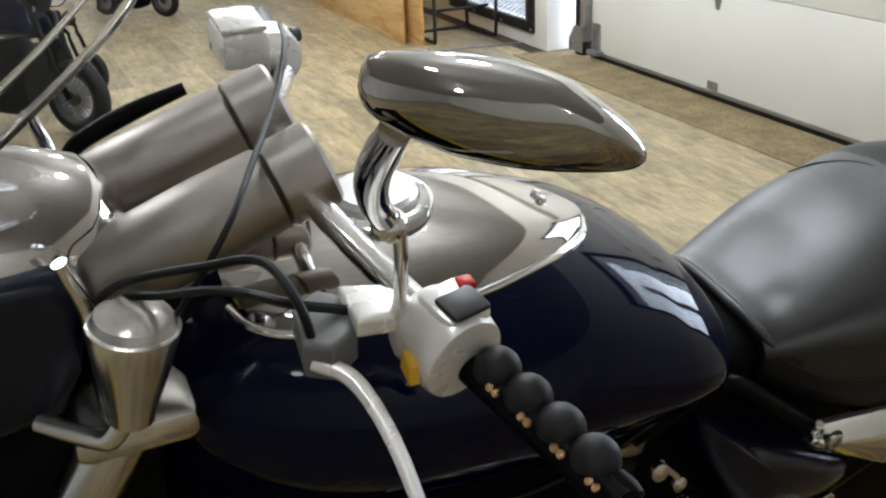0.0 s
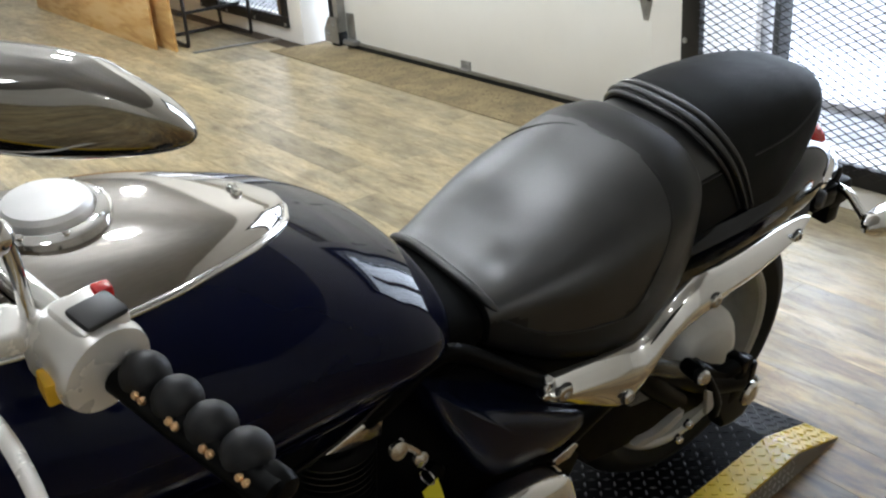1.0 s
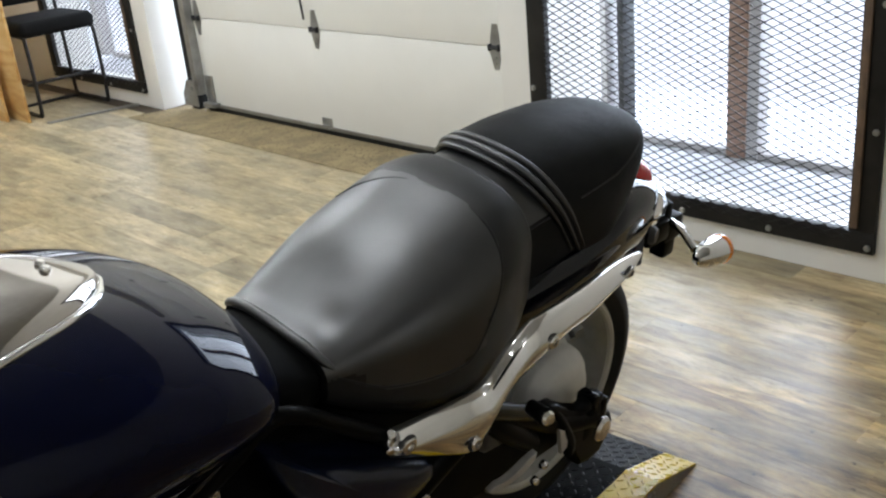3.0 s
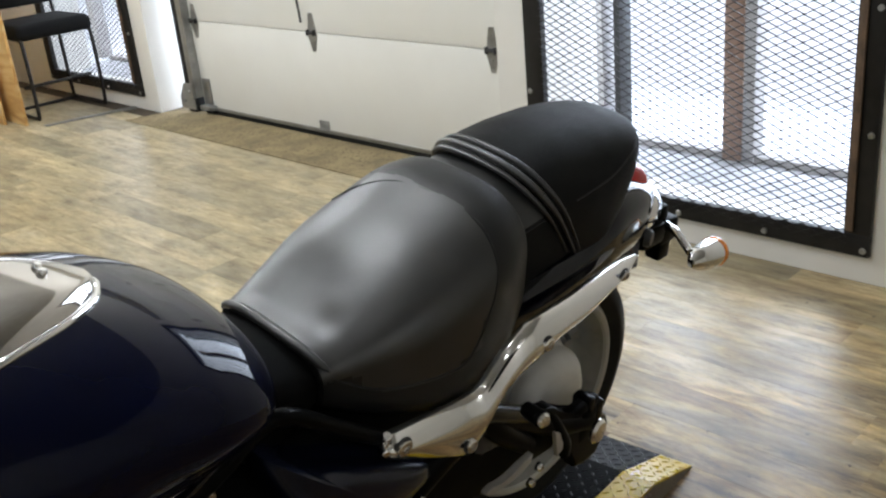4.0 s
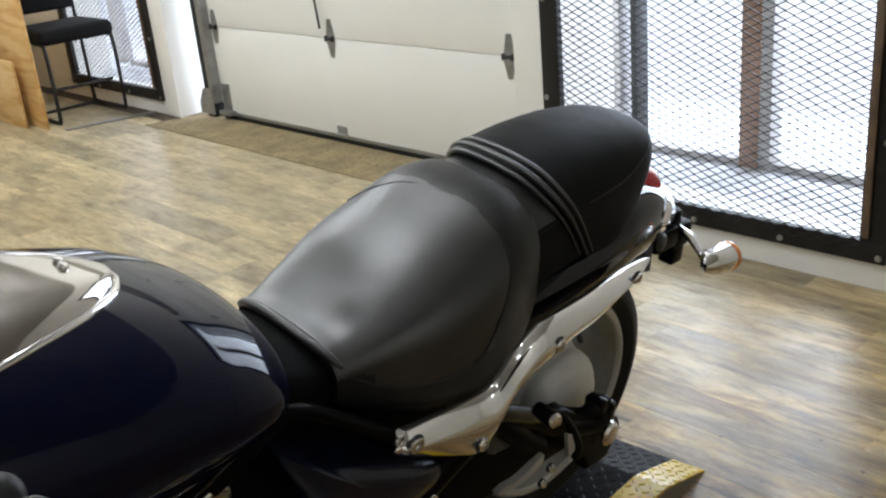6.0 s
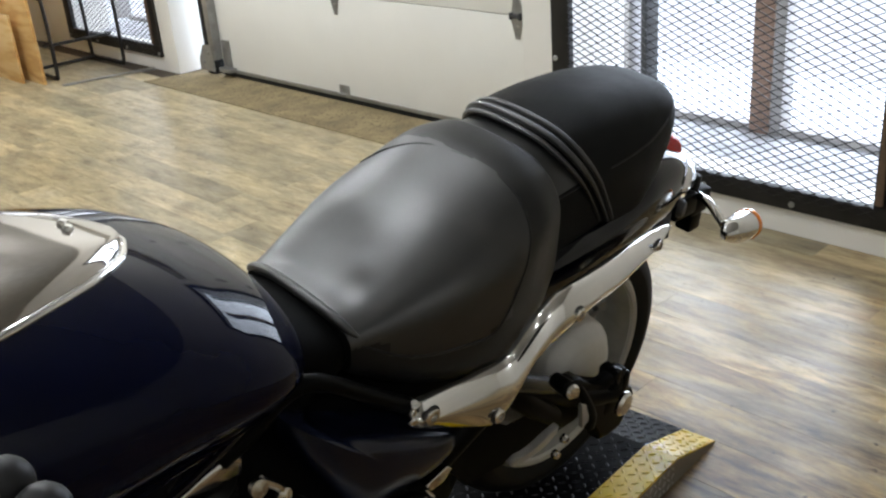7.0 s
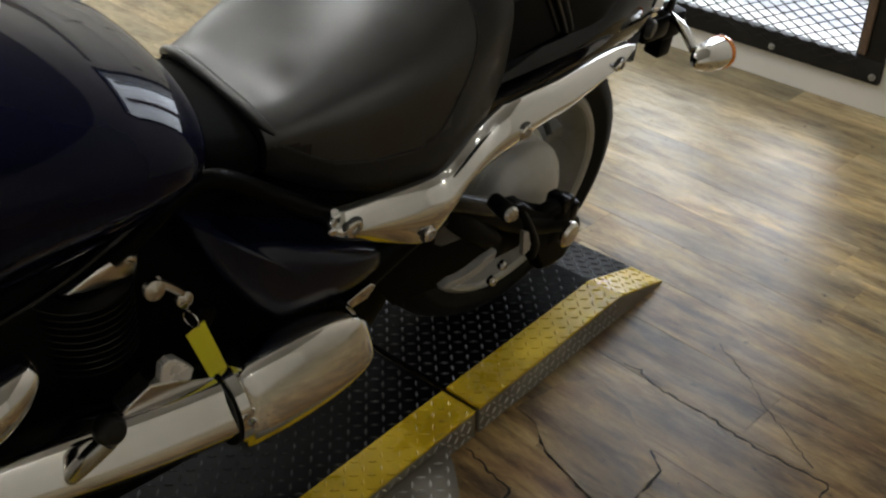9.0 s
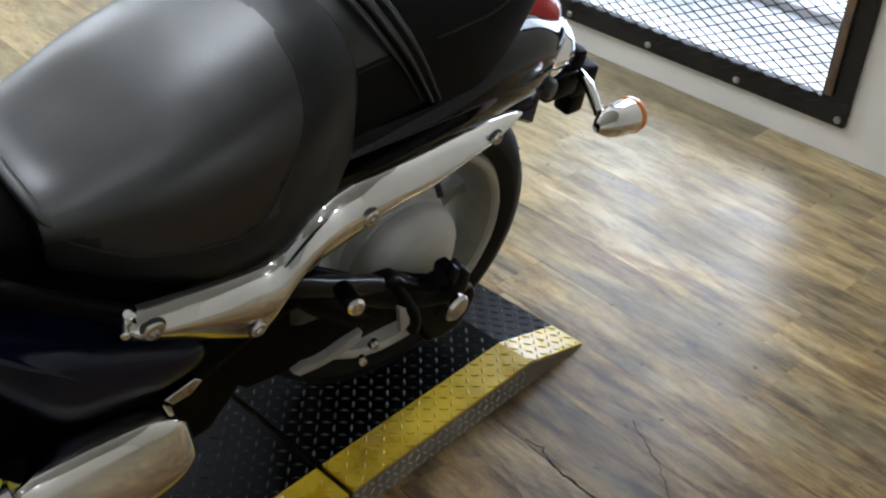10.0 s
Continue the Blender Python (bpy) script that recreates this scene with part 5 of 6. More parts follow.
bm = BM()
faceted(bm, [(0.36, -0.17, 0.480, 0.040), (0.50, -0.185, 0.462, 0.050), (0.62, -0.195, 0.445, 0.053), (0.735, -0.20, 0.428, 0.054)])
part("exhaust_pipe", bm, M_PIPE, bike, "chrome exhaust pipe cover")
bm = BM()
faceted(bm, [(0.728, -0.205, 0.420, 0.046), (0.742, -0.205, 0.420, 0.058), (0.79, -0.206, 0.420, 0.061), (0.86, -0.206, 0.419, 0.059), (0.915, -0.205, 0.417, 0.052), (0.942, -0.204, 0.414, 0.041), (0.957, -0.203, 0.410, 0.025), (0.962, -0.202, 0.408, 0.006)], 1.3)
part("muffler", bm, M_PIPE, bike, "chrome muffler")
bm = BM()
def band(u0, u1, w0, w1, r):
    rings(bm, [[Vector((u, -0.201 + q * math.cos(t), w + q * 1.08 * math.sin(t))) for t in (2 * math.pi * i / 36 for i in range(36))] for u, w, q in ((u0, w0, r - 0.003), (u0, w0, r), (u1, w1, r), (u1, w1, r - 0.003))])


band(0.7125, 0.716, 0.430, 0.430, 0.0560)
part("clamp_gasket", bm, M_SATIN, bike, "black clamp gasket")
bm = BM()
band(0.717, 0.732, 0.430, 0.430, 0.0585)
part("muffler_clamp", bm, M_CHROME, bike, "thin chrome clamp band")
bm = BM()
bolt(bm, (0.726, -0.262, 0.448), (0, -1, 0.3), 0.006, 0.010)
part("clamp_bolt", bm, M_CHROME, bike)
bm = BM()
prism(bm, [(0.587, 0.510), (0.625, 0.532), (0.661, 0.517), (0.706, 0.487), (0.742, 0.478), (0.70, 0.450), (0.588, 0.459)], -0.203, 0.03, "uw", 0.004)
part("heat_shield", bm, M_BRUSH, bike, "chrome heat shield")
bm = BM()
prism(bm, [(0.637, 0.510), (0.643, 0.549), (0.653, 0.554), (0.664, 0.550), (0.685, 0.519), (0.680, 0.502)], -0.200, 0.014, "uw", 0.003)
part("shield_tab", bm, M_HOUSE, bike, "bright metal tab on the heat shield")
bm = BM()
tube(bm, [(0.30, -0.20, 0.60), (0.36, -0.225, 0.635), (0.43, -0.235, 0.655), (0.475, -0.225, 0.668), (0.49, -0.205, 0.672)], [0.030, 0.036, 0.034, 0.022, 0.006], 18, 6)
part("air_cleaner_cover", bm, M_PIPE, bike, "chrome teardrop engine cover")
bm = BM()
tube(bm, [(0.48, -0.20, 0.43), (0.50, -0.24, 0.34), (0.52, -0.30, 0.12), (0.53, -0.335, 0.02)], [0.016, 0.014, 0.012, 0.014], 10, 5)
part("side_stand", bm, M_BRUSH, bike, "chrome side stand")
bm = BM()
tube(bm, [(0.50, -0.215, 0.46), (0.522, -0.24, 0.512), (0.545, -0.250, 0.540)], [0.010, 0.012, 0.012], 12, 4)
part("shift_lever", bm, M_BRUSH, bike, "chrome shift lever")
bm = BM()
lathe(bm, (0.547, -0.234, 0.549), (0.2, -1, 0.35), [(0, 0.010), (0.004, 0.016), (0.012, 0.0185), (0.022, 0.018), (0.028, 0.013), (0.030, 0.0)], 22)
part("shift_peg", bm, M_FIN, bike, "black rubber peg")

# price tag on the ignition key
tag = thing("key_tag", "plain bright yellow key tag hanging at the engine", "tag", "", BIKE)
bm = BM()
prism(bm, [(0.677, 0.583), (0.702, 0.594), (0.734, 0.485), (0.708, 0.483)], -0.201, 0.002, "uw", 0.0005)
part("card", bm, M_TAG, tag)
bm = BM()
torus(bm, (0.688, -0.195, 0.600), (1, 0.3, 0), 0.012, 0.0014, 20, 6)
part("ring", bm, M_CHROME, tag)

# ---------- front end ----------
bm = BM()
tube(bm, [(0.02, 0.0, 0.86), (0.10, 0.0, 0.93), (0.12, 0.0, 0.99)], [0.10, 0.075, 0.05], 16, 4)
part("steering_head", bm, M_SATIN, bike, "satin black steering head")
for v0 in (-0.085, 0.062):
    bm = BM()
    p0, p1 = Vector((0.075, v0 - 0.004, 1.075)), Vector((0.252, v0, 1.138))
    d = (p1 - p0).normalized()
    lathe(bm, p0 - d * 0.05, d, [(0, 0.034), (0.01, 0.041), (0.12, 0.043), (0.182, 0.041), (0.185, 0.038)], 30)
    r_ = part("bar_riser", bm, M_RISER, bike, "chrome pull-back bar riser")
    bm = BM()
    lathe(bm, p0 + d * 0.136, d, [(0, 0.038), (0.003, 0.0425), (0.048, 0.0425), (0.052, 0.039), (0.052, 0.0)], 30)
    part("clamp_cap", bm, M_RISER, r_, "chrome clamp end")
bm = BM()
tube(bm, [(0.335, 0.50, 1.06), (0.325, 0.36, 1.075), (0.305, 0.24, 1.085), (0.262, 0.13, 1.105), (0.248, 0.07, 1.115), (0.236, -0.02, 1.118), (0.230, -0.09, 1.118), (0.232, -0.17, 1.123), (0.240, -0.26, 1.130), (0.255, -0.34, 1.128)], 0.0128, 14, 6)
part("handlebar", bm, M_CHROME, bike, "chrome handlebar")

# left grip of rubber balls
GA, GB = Vector((0.264, -0.352, 1.118)), Vector((0.3105, -0.5287, 1.0932))
gd = (GB - GA).normalized()
grip = thing("left_grip", "", "")
grip.parent = bike
bm = BM()
cyl(bm, GA + Vector((-0.004, 0, -0.006)), GB + Vector((-0.004, 0, 0.004)), 0.0125, seg=18)
part("core", bm, M_SATIN, grip)
for i in range(4):
    bm = BM()
    c = Vector((0.280, -0.398, 1.1175)) + (gd + Vector((0, 0, 0.028))) * 0.0335 * i
    bmesh.ops.create_icosphere(bm, subdivisions=3, radius=0.0182, matrix=Matrix.Translation(c))
    part("grip_ball", bm, M_BALL, grip, "dark rubber ball")
    for k in (-0.4, 0.4):
        bm = BM()
        bolt(bm, c + gd * (0.0145 + k * 0.008) + Vector((-0.0155, -0.004, 0.001)), (-1, -0.2, 0.4), 0.0035, 0.003)
        part("stud", bm, M_COPPER, grip, "small brass stud")

bm = BM()
lathe(bm, Vector((0.280, -0.398, 1.116)) + gd * 0.0335 * 3.5, gd, [(0, 0.011), (0.012, 0.012), (0.020, 0.010), (0.024, 0.0)], 18)
part("end_cap", bm, M_SATIN, grip, "black grip end")

sw = thing("left_switch_housing", "", "")
sw.parent = bike
sc = Vector((0.250, -0.338, 1.126))
bm = BM()
lathe(bm, sc - gd * 0.012, gd, [(0, 0.020), (0.004, 0.030), (0.014, 0.034), (0.040, 0.034), (0.050, 0.036), (0.058, 0.034), (0.060, 0.026)], 28)
part("housing", bm, M_HOUSE, sw, "bright metal switch housing")
bm = BM()
m = Matrix.Translation(sc + Vector((0.012, -0.022, 0.022))) @ gd.to_track_quat("Y", "Z").to_matrix().to_4x4()
box(bm, (-0.020, -0.024, -0.008), (0.020, 0.020, 0.012), 0.006, m)
part("housing_top", bm, M_HOUSE, sw, "bright metal switch block")
bm = BM()
box(bm, (-0.018, -0.008, 0.010), (0.016, 0.020, 0.0165), 0.004, m)
part("rocker", bm, M_DARK, sw, "black rocker switch")
bm = BM()
box(bm, (0.270, -0.352, 1.150), (0.284, -0.338, 1.1645), 0.003)
part("red_button", bm, M_RED, sw, "red button")
bm = BM()
prism(bm, [(-0.009, -0.010), (0.010, -0.006), (0.006, 0.012), (-0.010, 0.008)], 0, 0.010, "vw", 0.002)
bmesh.ops.transform(bm, matrix=Matrix.Translation((0.218, -0.372, 1.118)), verts=bm.verts)
part("yellow_button", bm, M_YELSW, sw, "yellow rocker button")

cl = thing("clutch_lever", "", "")
cl.parent = bike
bm = BM()
prism(bm, [(0.192, -0.302), (0.222, -0.312), (0.238, -0.332), (0.218, -0.354), (0.190, -0.350)], 1.136, 0.018, "uv", 0.006)
part("perch", bm, M_HOUSE, cl, "bright metal lever perch")
bm = BM()
prism(bm, [(0.156, -0.302), (0.180, -0.288), (0.198, -0.305), (0.192, -0.345), (0.168, -0.362), (0.150, -0.350)], 1.112, 0.032, "uv", 0.006)
part("reservoir", bm, M_GREY, cl, "grey clutch reservoir")
bm = BM()
tube(bm, [(0.158, -0.350, 1.126), (0.176, -0.370, 1.123), (0.184, -0.40, 1.117), (0.186, -0.44, 1.110), (0.184, -0.49, 1.100), (0.184, -0.54, 1.090)], [0.008, 0.0075, 0.0065, 0.006, 0.0055, 0.007], 12, 6, 0.7)
part("lever", bm, M_HOUSE, cl, "bright metal lever blade")

mir = thing("mirror", "", "")
mir.parent = bike
MA, MB = Vector((0.913, -0.406, 0.027)), Vector((0.203, 0.511, 0.835))     # along the mirror, up its face
MN = MA.cross(MB).normalized()
MC = Vector((0.220, -0.489, 1.374))
RIM = spline([(-0.0683, 0.0237), (-0.0706, 0.0112), (-0.0656, 0.0), (-0.0516, -0.0098), (-0.0349, -0.0173), (-0.0153, -0.0237), (0.0181, -0.0293), (0.0544, -0.0301), (0.0698, -0.0265), (0.0717, -0.0181), (0.0628, -0.0056), (0.0432, 0.0098), (0.0321, 0.0167), (0.0042, 0.0251), (-0.0377, 0.0307), (-0.0628, 0.0293), (-0.0683, 0.0237)], 4)[:-1]


def mirror_at(p, k, out):
    """A ring of the shell: the rim drawn in by k about its middle line, moved out of the rim's plane."""
    q = (0.004 + (p[0] - 0.004) * (1 - (1 - k) * 0.85), 0.002 + (p[1] - 0.002) * k)
    return MC + MA * float(q[0]) + MB * float(q[1]) + MN * out


bm = BM()
rings(bm, [[mirror_at(p, k, o) for p in RIM] for k, o in ((0.93, -0.010), (0.985, -0.007), (1.0, 0.0), (0.97, 0.005), (0.90, 0.012), (0.78, 0.0195), (0.62, 0.0255), (0.45, 0.0300), (0.28, 0.0325), (0.10, 0.0335))])
part("mirror_shell", bm, M_MIRSHELL, mir, "chrome mirror shell")
bm = BM()
rings(bm, [[mirror_at(p, k, o) for p in RIM] for k, o in ((0.92, -0.0102), (0.92, -0.0120))])
part("mirror_glass", bm, M_MIRROR, mir, "mirror glass")
bm = BM()
tube(bm, [(0.228, -0.336, 1.140), (0.226, -0.345, 1.19), (0.223, -0.348, 1.222)], [0.0055, 0.0052, 0.0055], 12, 6)
part("stem", bm, M_CHROME, mir, "thin chrome mirror stem")
bm = BM()
tube(bm, [(0.216, -0.346, 1.226), (0.200, -0.362, 1.256), (0.188, -0.392, 1.293), (0.180, -0.430, 1.330), (0.174, -0.464, 1.360)], [0.0095, 0.0105, 0.0115, 0.011, 0.009], 14, 6)
bmesh.ops.create_icosphere(bm, subdivisions=3, radius=0.0135, matrix=Matrix.Translation((0.216, -0.347, 1.226)))
part("arm", bm, M_CHROME, mir, "chrome mirror arm with a ball joint")

hd = thing("headlamp", "", "")
hd.parent = bike
bm = BM()
lathe(bm, (0.075, -0.02, 1.055), (-1, 0, 0.05), [(0, 0.02), (0.01, 0.06), (0.04, 0.088), (0.09, 0.102), (0.15, 0.108), (0.17, 0.106), (0.172, 0.096)], 40)
part("headlamp_shell", bm, M_CONSOLE, hd, "chrome headlamp shell")
bm = BM()
lathe(bm, (-0.095, -0.02, 1.063), (-1, 0, 0.05), [(0, 0.097), (0.012, 0.09), (0.028, 0.06), (0.034, 0.0)], 40)
part("headlamp_lens", bm, M_LENS, hd, "clear headlamp lens")
def screen_at(k, q):
    """The raked windshield: k from foot to top, q from side to side."""
    u, w = -0.165 + 0.30 * k, 1.150 + 0.215 * k - 0.02 * (1 - k) ** 2
    hw = 0.150 + 0.03 * math.sin(math.pi * k) - 0.05 * max(0, k - 0.8) * 5
    return Vector((u - 0.07 * (1 - q * q), hw * q, w + 0.035 * (1 - q * q)))


bm = BM()
loops = []
for k in np.linspace(0, 1, 12):
    a = [screen_at(k, q) for q in np.linspace(-1, 1, 21)]
    loops.append(a + [p + Vector((0.003, 0, -0.003)) for p in a[::-1]])
rings(bm, loops)
ws_ = part("windshield", bm, M_CLEAR, bike, "clear raked polycarbonate windshield")
ws_.visible_shadow = False
for q in (-1, 1):
    bm = BM()
    tube(bm, [screen_at(k, q) for k in np.linspace(0, 1, 8)], 0.004, 10, 3)
    tube(bm, [screen_at(k, q * 0.86) for k in np.linspace(0, 1, 8)], 0.003, 10, 3)
    part("edge_trim", bm, M_LENS, ws_, "clear edge trim")
for s in (-1, 1):
    bm = BM()
    tube(bm, [(0.02, s * 0.13, 0.93), (0.02, s * 0.15, 1.06), (0.005, s * 0.152, 1.125)], [0.010, 0.009, 0.007], 10, 4)
    part("windshield_bracket", bm, M_CHROME, bike, "chrome windshield bracket")
    bm = BM()
    p0, p1 = Vector((0.045, s * 0.115, 0.93)), Vector((-0.305, s * 0.115, 0.34))
    d = p1 - p0
    lathe(bm, p0, d, [(0, 0.028), (0.02, 0.031), (0.36, 0.031), (0.37, 0.026), (d.length, 0.026)], 20)
    part("fork_leg", bm, M_BRUSH, bike, "chrome fork leg")
# the cup-shaped lamp by the near fork leg
bm = BM()
lathe(bm, (0.034, -0.196, 0.978), (0.16, 0, 1), [(0, 0.012), (0.006, 0.020), (0.02, 0.022), (0.06, 0.031), (0.095, 0.038), (0.104, 0.0385), (0.106, 0.035)], 28)
lm = part("passing_lamp", bm, M_BRUSH, bike, "chrome cup-shaped lamp")
bm = BM()
lathe(bm, (0.0505, -0.196, 1.082), (0.16, 0, 1), [(0, 0.0355), (0.008, 0.032), (0.014, 0.02), (0.016, 0.0)], 28)
part("lens", bm, M_LAMPGLASS, lm, "clear domed lens")
bm = BM()
tube(bm, [(-0.04, -0.14, 0.955), (0.0, -0.18, 0.958), (0.015, -0.196, 0.965), (0.030, -0.196, 0.985)], 0.010, 10, 4)
part("lamp_bracket", bm, M_BRUSH, lm, "chrome lamp bracket")
# filler box, added to make it black behind the fork legs
bm = BM()
rings(bm, [shell_ring(u, h, wt, ws, wb, 5, 5, 24) for u, h, wt, ws, wb in ((-0.20, 0.085, 0.86, 0.6, 0.40), (-0.16, 0.10, 0.90, 0.6, 0.36), (0.02, 0.105, 0.92, 0.6, 0.34), (0.06, 0.09, 0.90, 0.6, 0.38))])
part("fork_filler", bm, M_ENGINE, bike, "black filler box added between the fork legs")
bm = BM()
box(bm, (-0.02, -0.16, 0.90), (0.10, 0.16, 0.94), 0.015)
part("triple_clamp", bm, M_BRUSH, bike, "chrome triple clamp")
wheel(bike, Vector((-0.315, 0, 0.325)), 0.305, 0.13, 0.215, 5)
bm = BM()
loops = []
for a in np.linspace(175, 20, 18):
    t = math.radians(a)
    c = Vector((-0.315 + 0.352 * math.cos(t), 0, 0.325 + 0.352 * math.sin(t)))
    n_ = Vector((math.cos(t), 0, math.sin(t)))
    o = [c + Vector((0, 0.082 * q, 0)) - n_ * 0.05 * abs(q) ** 3 for q in np.linspace(-1, 1, 11)]
    loops.append(o + [p - n_ * 0.004 for p in o[::-1]])
rings(bm, loops)
part("front_fender", bm, M_BLACK, bike, "glossy black front fender")

bm = BM()
prism(bm, [(-0.13, 1.10), (0.000, 1.10), (0.026, 1.065), (0.004, 1.0), (-0.018, 0.946), (-0.13, 0.925)], -0.135, 0.27, "uw", 0.02)
part("fork_shroud", bm, M_BLUEBLACK, bike, "fork shroud in the same blue-tinted black")

bm = BM()
tube(bm, [(0.03, 0.112, 1.080), (0.052, 0.115, 1.100), (0.106, 0.118, 1.122), (0.164, 0.118, 1.140)], [0.008, 0.010, 0.010, 0.007], 12, 4)
part("bar_cover", bm, M_SATIN, bike, "black plastic bar behind the riser")

# cables
for nm, pts, r, mat in (("clutch_hose", [(0.160, -0.345, 1.135), (0.152, -0.33, 1.170), (0.141, -0.28, 1.173), (0.108, -0.24, 1.152), (0.045, -0.17, 1.104), (0.024, -0.14, 1.05), (0.06, -0.10, 0.93)], 0.0038, M_CABLE),
                        ("wiring_loom", [(0.220, -0.325, 1.135), (0.153, -0.32, 1.158), (0.131, -0.28, 1.146), (0.106, -0.24, 1.129), (0.074, -0.20, 1.106), (0.047, -0.17, 1.089), (0.026, -0.14, 1.03), (0.05, -0.11, 0.93)], 0.0040, M_CABLE),
                        ("brake_hose", [(0.315, 0.28, 1.135), (0.300, 0.22, 1.155), (0.266, 0.08, 1.190), (0.228, -0.016, 1.178), (0.174, -0.13, 1.172), (0.133, -0.20, 1.155), (0.09, -0.20, 1.09), (0.05, -0.13, 0.98)], 0.0032, M_CABLE),
                        ("throttle_cable", [(0.33, 0.31, 1.085), (0.27, 0.22, 1.075), (0.20, 0.12, 1.06), (0.13, 0.04, 1.02), (0.10, 0.0, 0.96)], 0.0040, M_CABLE)):
    bm = BM()
    tube(bm, pts, r, 8, 8)
    part(nm, bm, mat, bike, "black control cable")

# right controls
rs = thing("right_switch_housing", "", "")
rs.parent = bike
rc = Vector((0.312, 0.30, 1.083))
rd = Vector((0.02, 0.13, -0.012)).normalized()
bm = BM()
lathe(bm, rc - rd * 0.01, rd, [(0, 0.024), (0.006, 0.034), (0.05, 0.036), (0.062, 0.034), (0.064, 0.02)], 24)
part("housing", bm, M_HOUSE, rs, "bright metal switch housing")
bm = BM()
box(bm, (0.235, 0.262, 1.085), (0.30, 0.345, 1.135), 0.012)
part("master_cylinder", bm, M_HOUSE, rs, "bright brake master cylinder")
bm = BM()
box(bm, (0.238, 0.265, 1.134), (0.297, 0.342, 1.142), 0.004)
part("reservoir_lid", bm, M_HOUSE, rs, "chrome reservoir lid")
bm = BM()
lathe(bm, (0.34, 0.325, 1.10), (1, 0.2, 0), [(0, 0.010), (0.012, 0.010), (0.014, 0.0)], 14)
part("knob", bm, M_DARK, rs, "black knob")
bm = BM()
cyl(bm, rc + rd * 0.06, rc + rd * 0.19, 0.018, seg=14)
part("right_grip", bm, M_BALL, bike, "black rubber grip")
bm = BM()
tube(bm, [(0.255, 0.35, 1.095), (0.262, 0.39, 1.085), (0.28, 0.45, 1.07), (0.29, 0.50, 1.06)], 0.008, 10, 5)
part("brake_lever", bm, M_HOUSE, rs, "bright metal brake lever")

# ======================= other motorcycles at the back =======================
def parked_bike(m, label):
    b = thing("parked_motorcycle", label, "motorcycle", "parked motorcycles", m)
    tall = lambda *rows: [(u, 1.35 * h, *(0.30 + 1.4 * (w - 0.30) for w in ws)) for u, h, *ws in rows]
    wheel(b, Vector((0, 0, 0.30)), 0.30, 0.13, 0.205, 22, M_DARK)
    wheel(b, Vector((1.45, 0, 0.30)), 0.30, 0.17, 0.205, 22, M_DARK)
    bm = BM()
    rings(bm, [shell_ring(u, h, wt, ws, wb, 2.6, 2.6, 24) for u, h, wt, ws, wb in tall((0.45, 0.05, 0.80, 0.72, 0.66), (0.55, 0.13, 0.92, 0.78, 0.66), (0.75, 0.16, 0.95, 0.78, 0.66), (0.95, 0.11, 0.84, 0.72, 0.64), (1.02, 0.06, 0.76, 0.70, 0.65))])
    part("fuel_tank", bm, M_BLACK, b)
    bm = BM()
    rings(bm, [shell_ring(u, h, wt, ws, wb, 2.6, 2.6, 24) for u, h, wt, ws, wb in tall((0.95, 0.09, 0.74, 0.69, 0.64), (1.1, 0.15, 0.73, 0.68, 0.62), (1.4, 0.13, 0.78, 0.72, 0.66), (1.7, 0.09, 0.80, 0.75, 0.70))])
    part("seat", bm, M_LEATHER, b)
    bm = BM()
    rings(bm, [shell_ring(u, h, wt, ws, wb, 3, 3, 20) for u, h, wt, ws, wb in tall((0.42, 0.10, 0.55, 0.4, 0.22), (0.6, 0.14, 0.64, 0.4, 0.18), (1.0, 0.14, 0.6, 0.4, 0.18), (1.15, 0.08, 0.5, 0.4, 0.25))])
    part("engine", bm, M_ENGINE, b)
    for s in (-1, 1):
        bm = BM()
        tube(bm, [(0, s * 0.09, 0.30), (0.36, s * 0.09, 1.16)], 0.024, 12, 1)
        part("fork_leg", bm, M_SATIN, b)
    bm = BM()
    tube(bm, [(0.56, -0.46, 1.34), (0.42, -0.2, 1.32), (0.40, 0, 1.24), (0.42, 0.2, 1.32), (0.56, 0.46, 1.34)], 0.013, 10, 5)
    part("handlebar", bm, M_SATIN, b)
    bm = BM()
    lathe(bm, (0.34, 0, 1.08), (-1, 0, 0), [(0, 0.03), (0.03, 0.08), (0.12, 0.095), (0.125, 0.08), (0.13, 0.0)], 24)
    part("headlamp", bm, M_SATIN, b)
    return b


SMALL = Matrix.Scale(0.66, 4)
first = parked_bike(pose(0.34, 5.24, 0, 0, 0, 130) @ SMALL, "small black parked motorcycle with dark spoked wheels")
for x, y, a in ((0.48, 6.08, 132), (1.33, 8.40, 132)):
    copy_thing(first, pose(x, y, 0, 0, 0, a) @ SMALL)

# ======================= floor planks =======================
PWD, PLN = 0.152, 0.914
plank_meshes = {}


def plank_mesh(w, l):
    key = (round(w, 3), round(l, 3))
    if key not in plank_meshes:
        bm = BM()
        box(bm, (0.0001, 0.0001, -0.006), (w - 0.0001, l - 0.0001, 0.0), 0.0003, seg=1)
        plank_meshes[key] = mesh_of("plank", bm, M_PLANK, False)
    return plank_meshes[key]


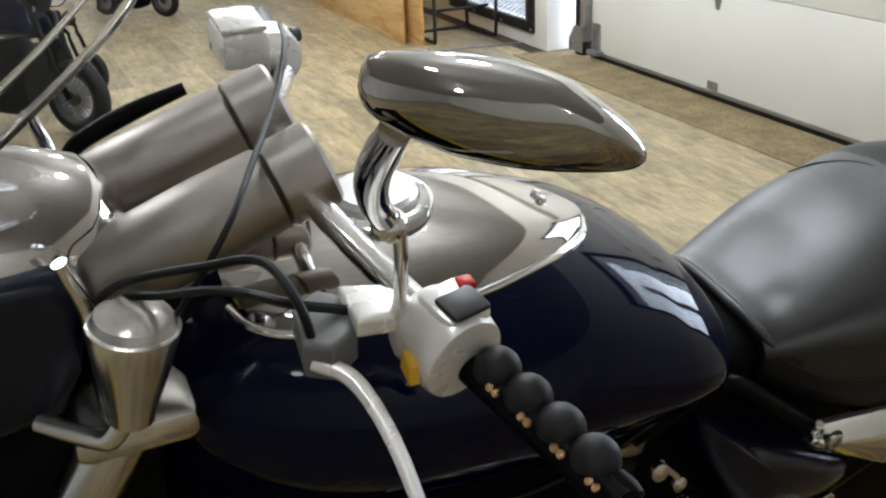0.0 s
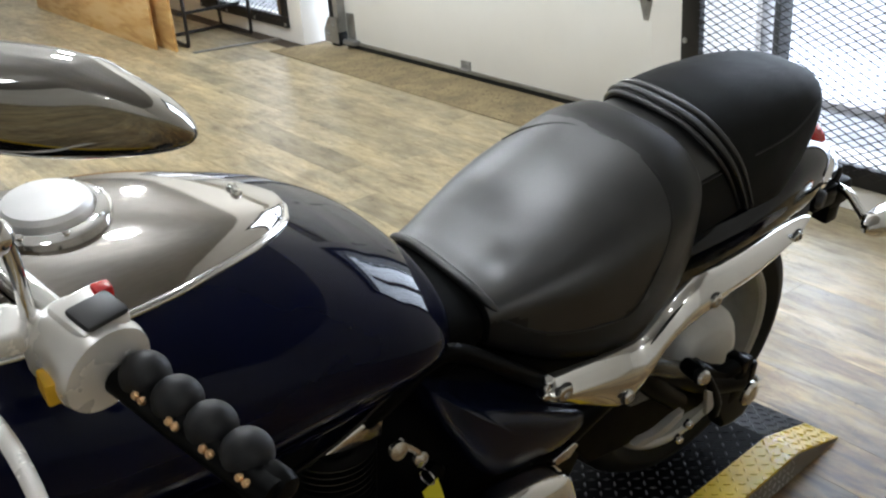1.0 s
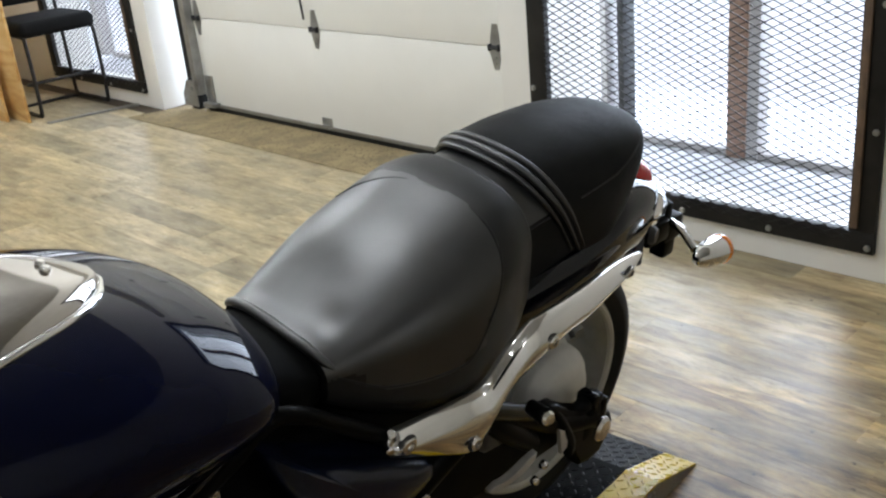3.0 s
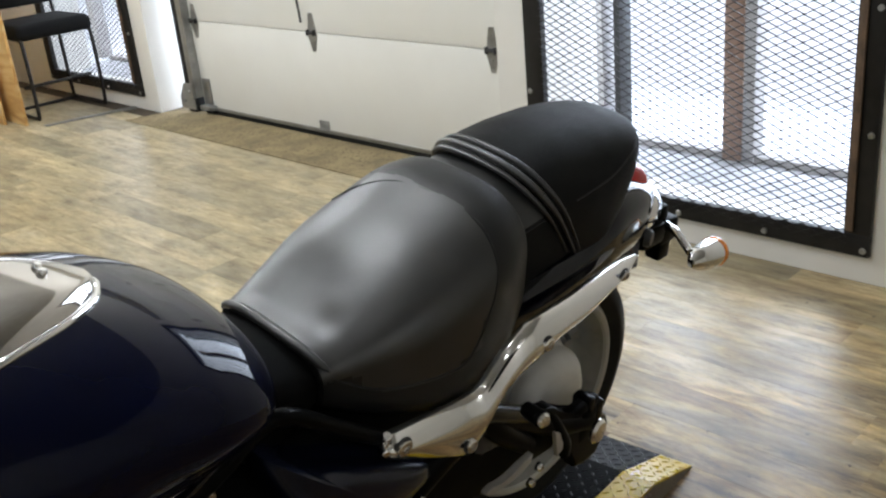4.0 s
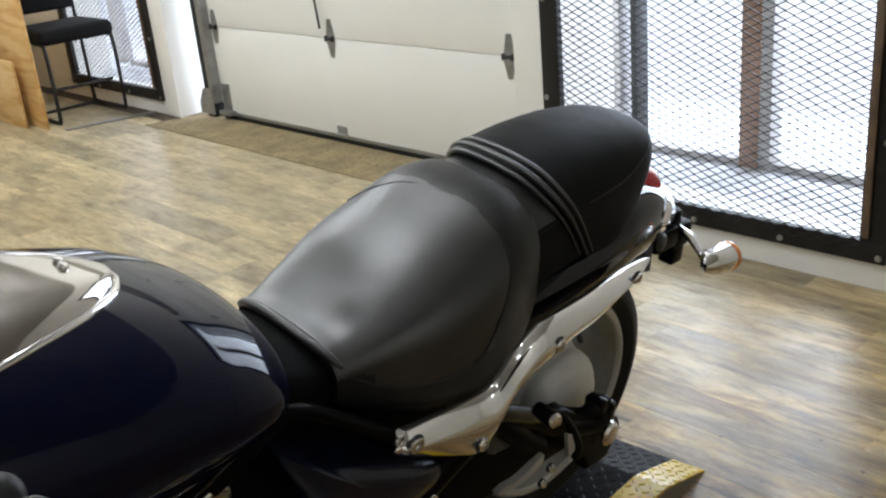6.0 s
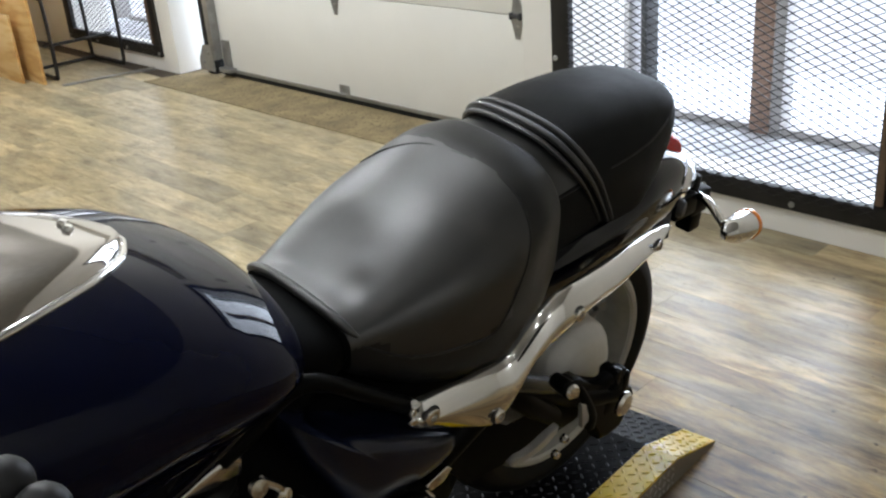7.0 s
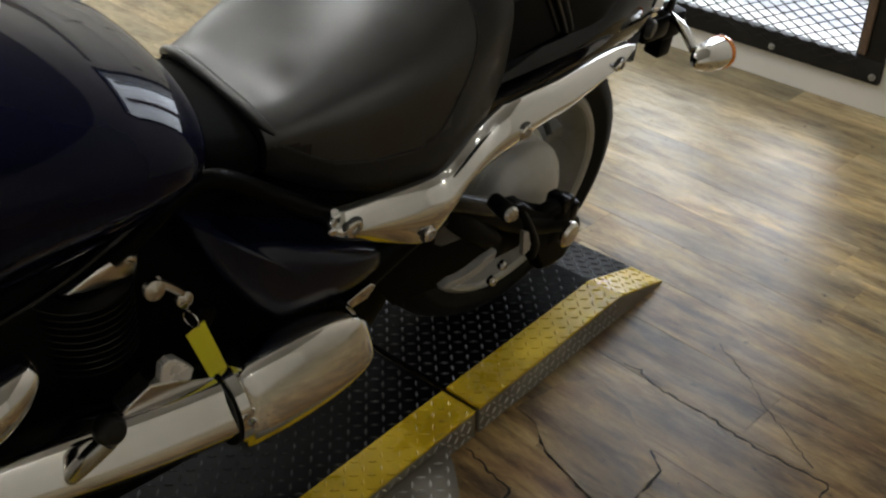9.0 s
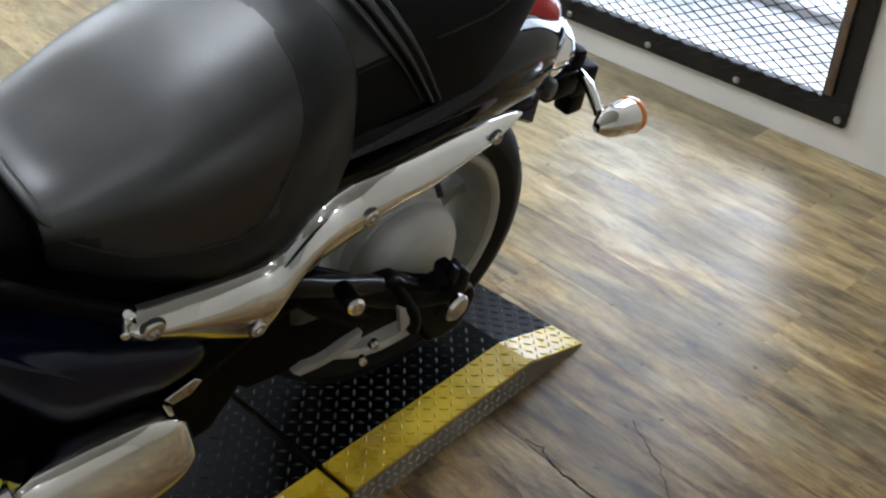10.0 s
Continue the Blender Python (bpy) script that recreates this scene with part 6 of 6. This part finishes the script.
rng = random.Random(4)
rest = BM()
x_first = 1.479 - 36 * PWD
for i in range(48):
    x0 = x_first + i * PWD
    x1 = min(x0 + PWD, WX - 0.002)
    if x0 > WX - 0.02:
        break
    y = FY0 - rng.random() * PLN
    while y < FY1:
        a, b = max(y, FY0), min(y + PLN, FY1)
        y += PLN
        spans = [(a, b)]
        if x0 > 2.95:                       # the bare strip along the door cuts the planks
            spans = [(p, min(q, 2.555)) for p, q in spans if p < 2.555] + [(max(p, 5.56), q) for p, q in spans if q > 5.56]
        for p, q in spans:
            if q - p < 0.02:
                continue
            if x0 > 0.55 and -0.6 < p < 6.2:
                ob = new("plank", plank_mesh(x1 - x0, q - p))
                ob.location = (x0, p, 0.0)
                ob.parent = FLOOR
            else:
                box(rest, (x0 + 0.0003, p + 0.0003, -0.006), (x1 - 0.0003, q - 0.0003, 0.0))
ob = new("far_planks", mesh_of("far_planks", rest, M_PLANK, False))
ob.parent = FLOOR
tagged(ob, "vinyl planks", kind="stuff")

# open joints, cracks and a lifted piece in the worn planks by the platform
def jagged(pts, step=0.012, jit=0.0035):
    """A broken edge: straight runs with small irregular steps."""
    out = []
    for p, q in zip(pts, pts[1:]):
        p, q = np.array(p), np.array(q)
        k = max(1, int(np.linalg.norm(q - p) / step))
        for j in range(k):
            out.append(p + (q - p) * j / k + (rng.uniform(-jit, jit), rng.uniform(-jit, jit)))
    return out + [np.array(pts[-1])]


PIECE = [(1.382, 0.889), (1.378, 0.835), (1.337, 0.773), (1.323, 0.718), (1.305, 0.636), (1.307, 0.586), (1.441, 0.597), (1.472, 0.64), (1.533, 0.73), (1.572, 0.831), (1.494, 0.872)]
piece = [tuple(p) for p in jagged(PIECE + PIECE[:1], 0.02, 0.002)[:-1]]
bm = BM()
rings(bm, [[Vector((x, y, z)) for x, y in piece] for z in (0.0003, 0.0022)])
part("loose_plank_piece", bm, M_PLANK, FLOOR, "lifted broken piece of plank", smooth=False)

for pts, wd in (([(1.638, 0.828), (1.646, 0.789), (1.628, 0.744), (1.625, 0.681), (1.629, 0.611), (1.622, 0.538), (1.625, 0.455), (1.634, 0.371)], 0.0022), ([(1.634, 0.371), (1.56, 0.362), (1.471, 0.348), (1.471, 0.20), (1.476, 0.02)], 0.0018),
                ([(1.384, 0.891), (1.376, 0.833), (1.335, 0.771), (1.321, 0.716), (1.302, 0.636), (1.304, 0.583), (1.443, 0.594), (1.475, 0.640)], 0.0026), ([(1.835, 0.728), (1.778, 0.623), (1.714, 0.53), (1.651, 0.41)], 0.0012), ([(1.236, 0.88), (1.224, 0.813), (1.219, 0.75), (1.152, 0.746), (1.10, 0.70)], 0.0022)):
    bm = BM()
    fine = jagged(pts)
    va, vb = [], []
    for i, p in enumerate(fine):
        d = fine[min(i + 1, len(fine) - 1)] - fine[max(i - 1, 0)]
        n = np.array((-d[1], d[0])) / np.linalg.norm(d)
        w = wd * rng.uniform(0.45, 1.5)
        va.append(bm.verts.new((*(p + n * w), 0.0005)))
        vb.append(bm.verts.new((*(p - n * w), 0.0005)))
    for i in range(len(va) - 1):
        bm.faces.new((va[i], va[i + 1], vb[i + 1], vb[i]))
    part("open_joint", bm, M_CRACK, FLOOR, "dark open joint in the worn planks", smooth=False)
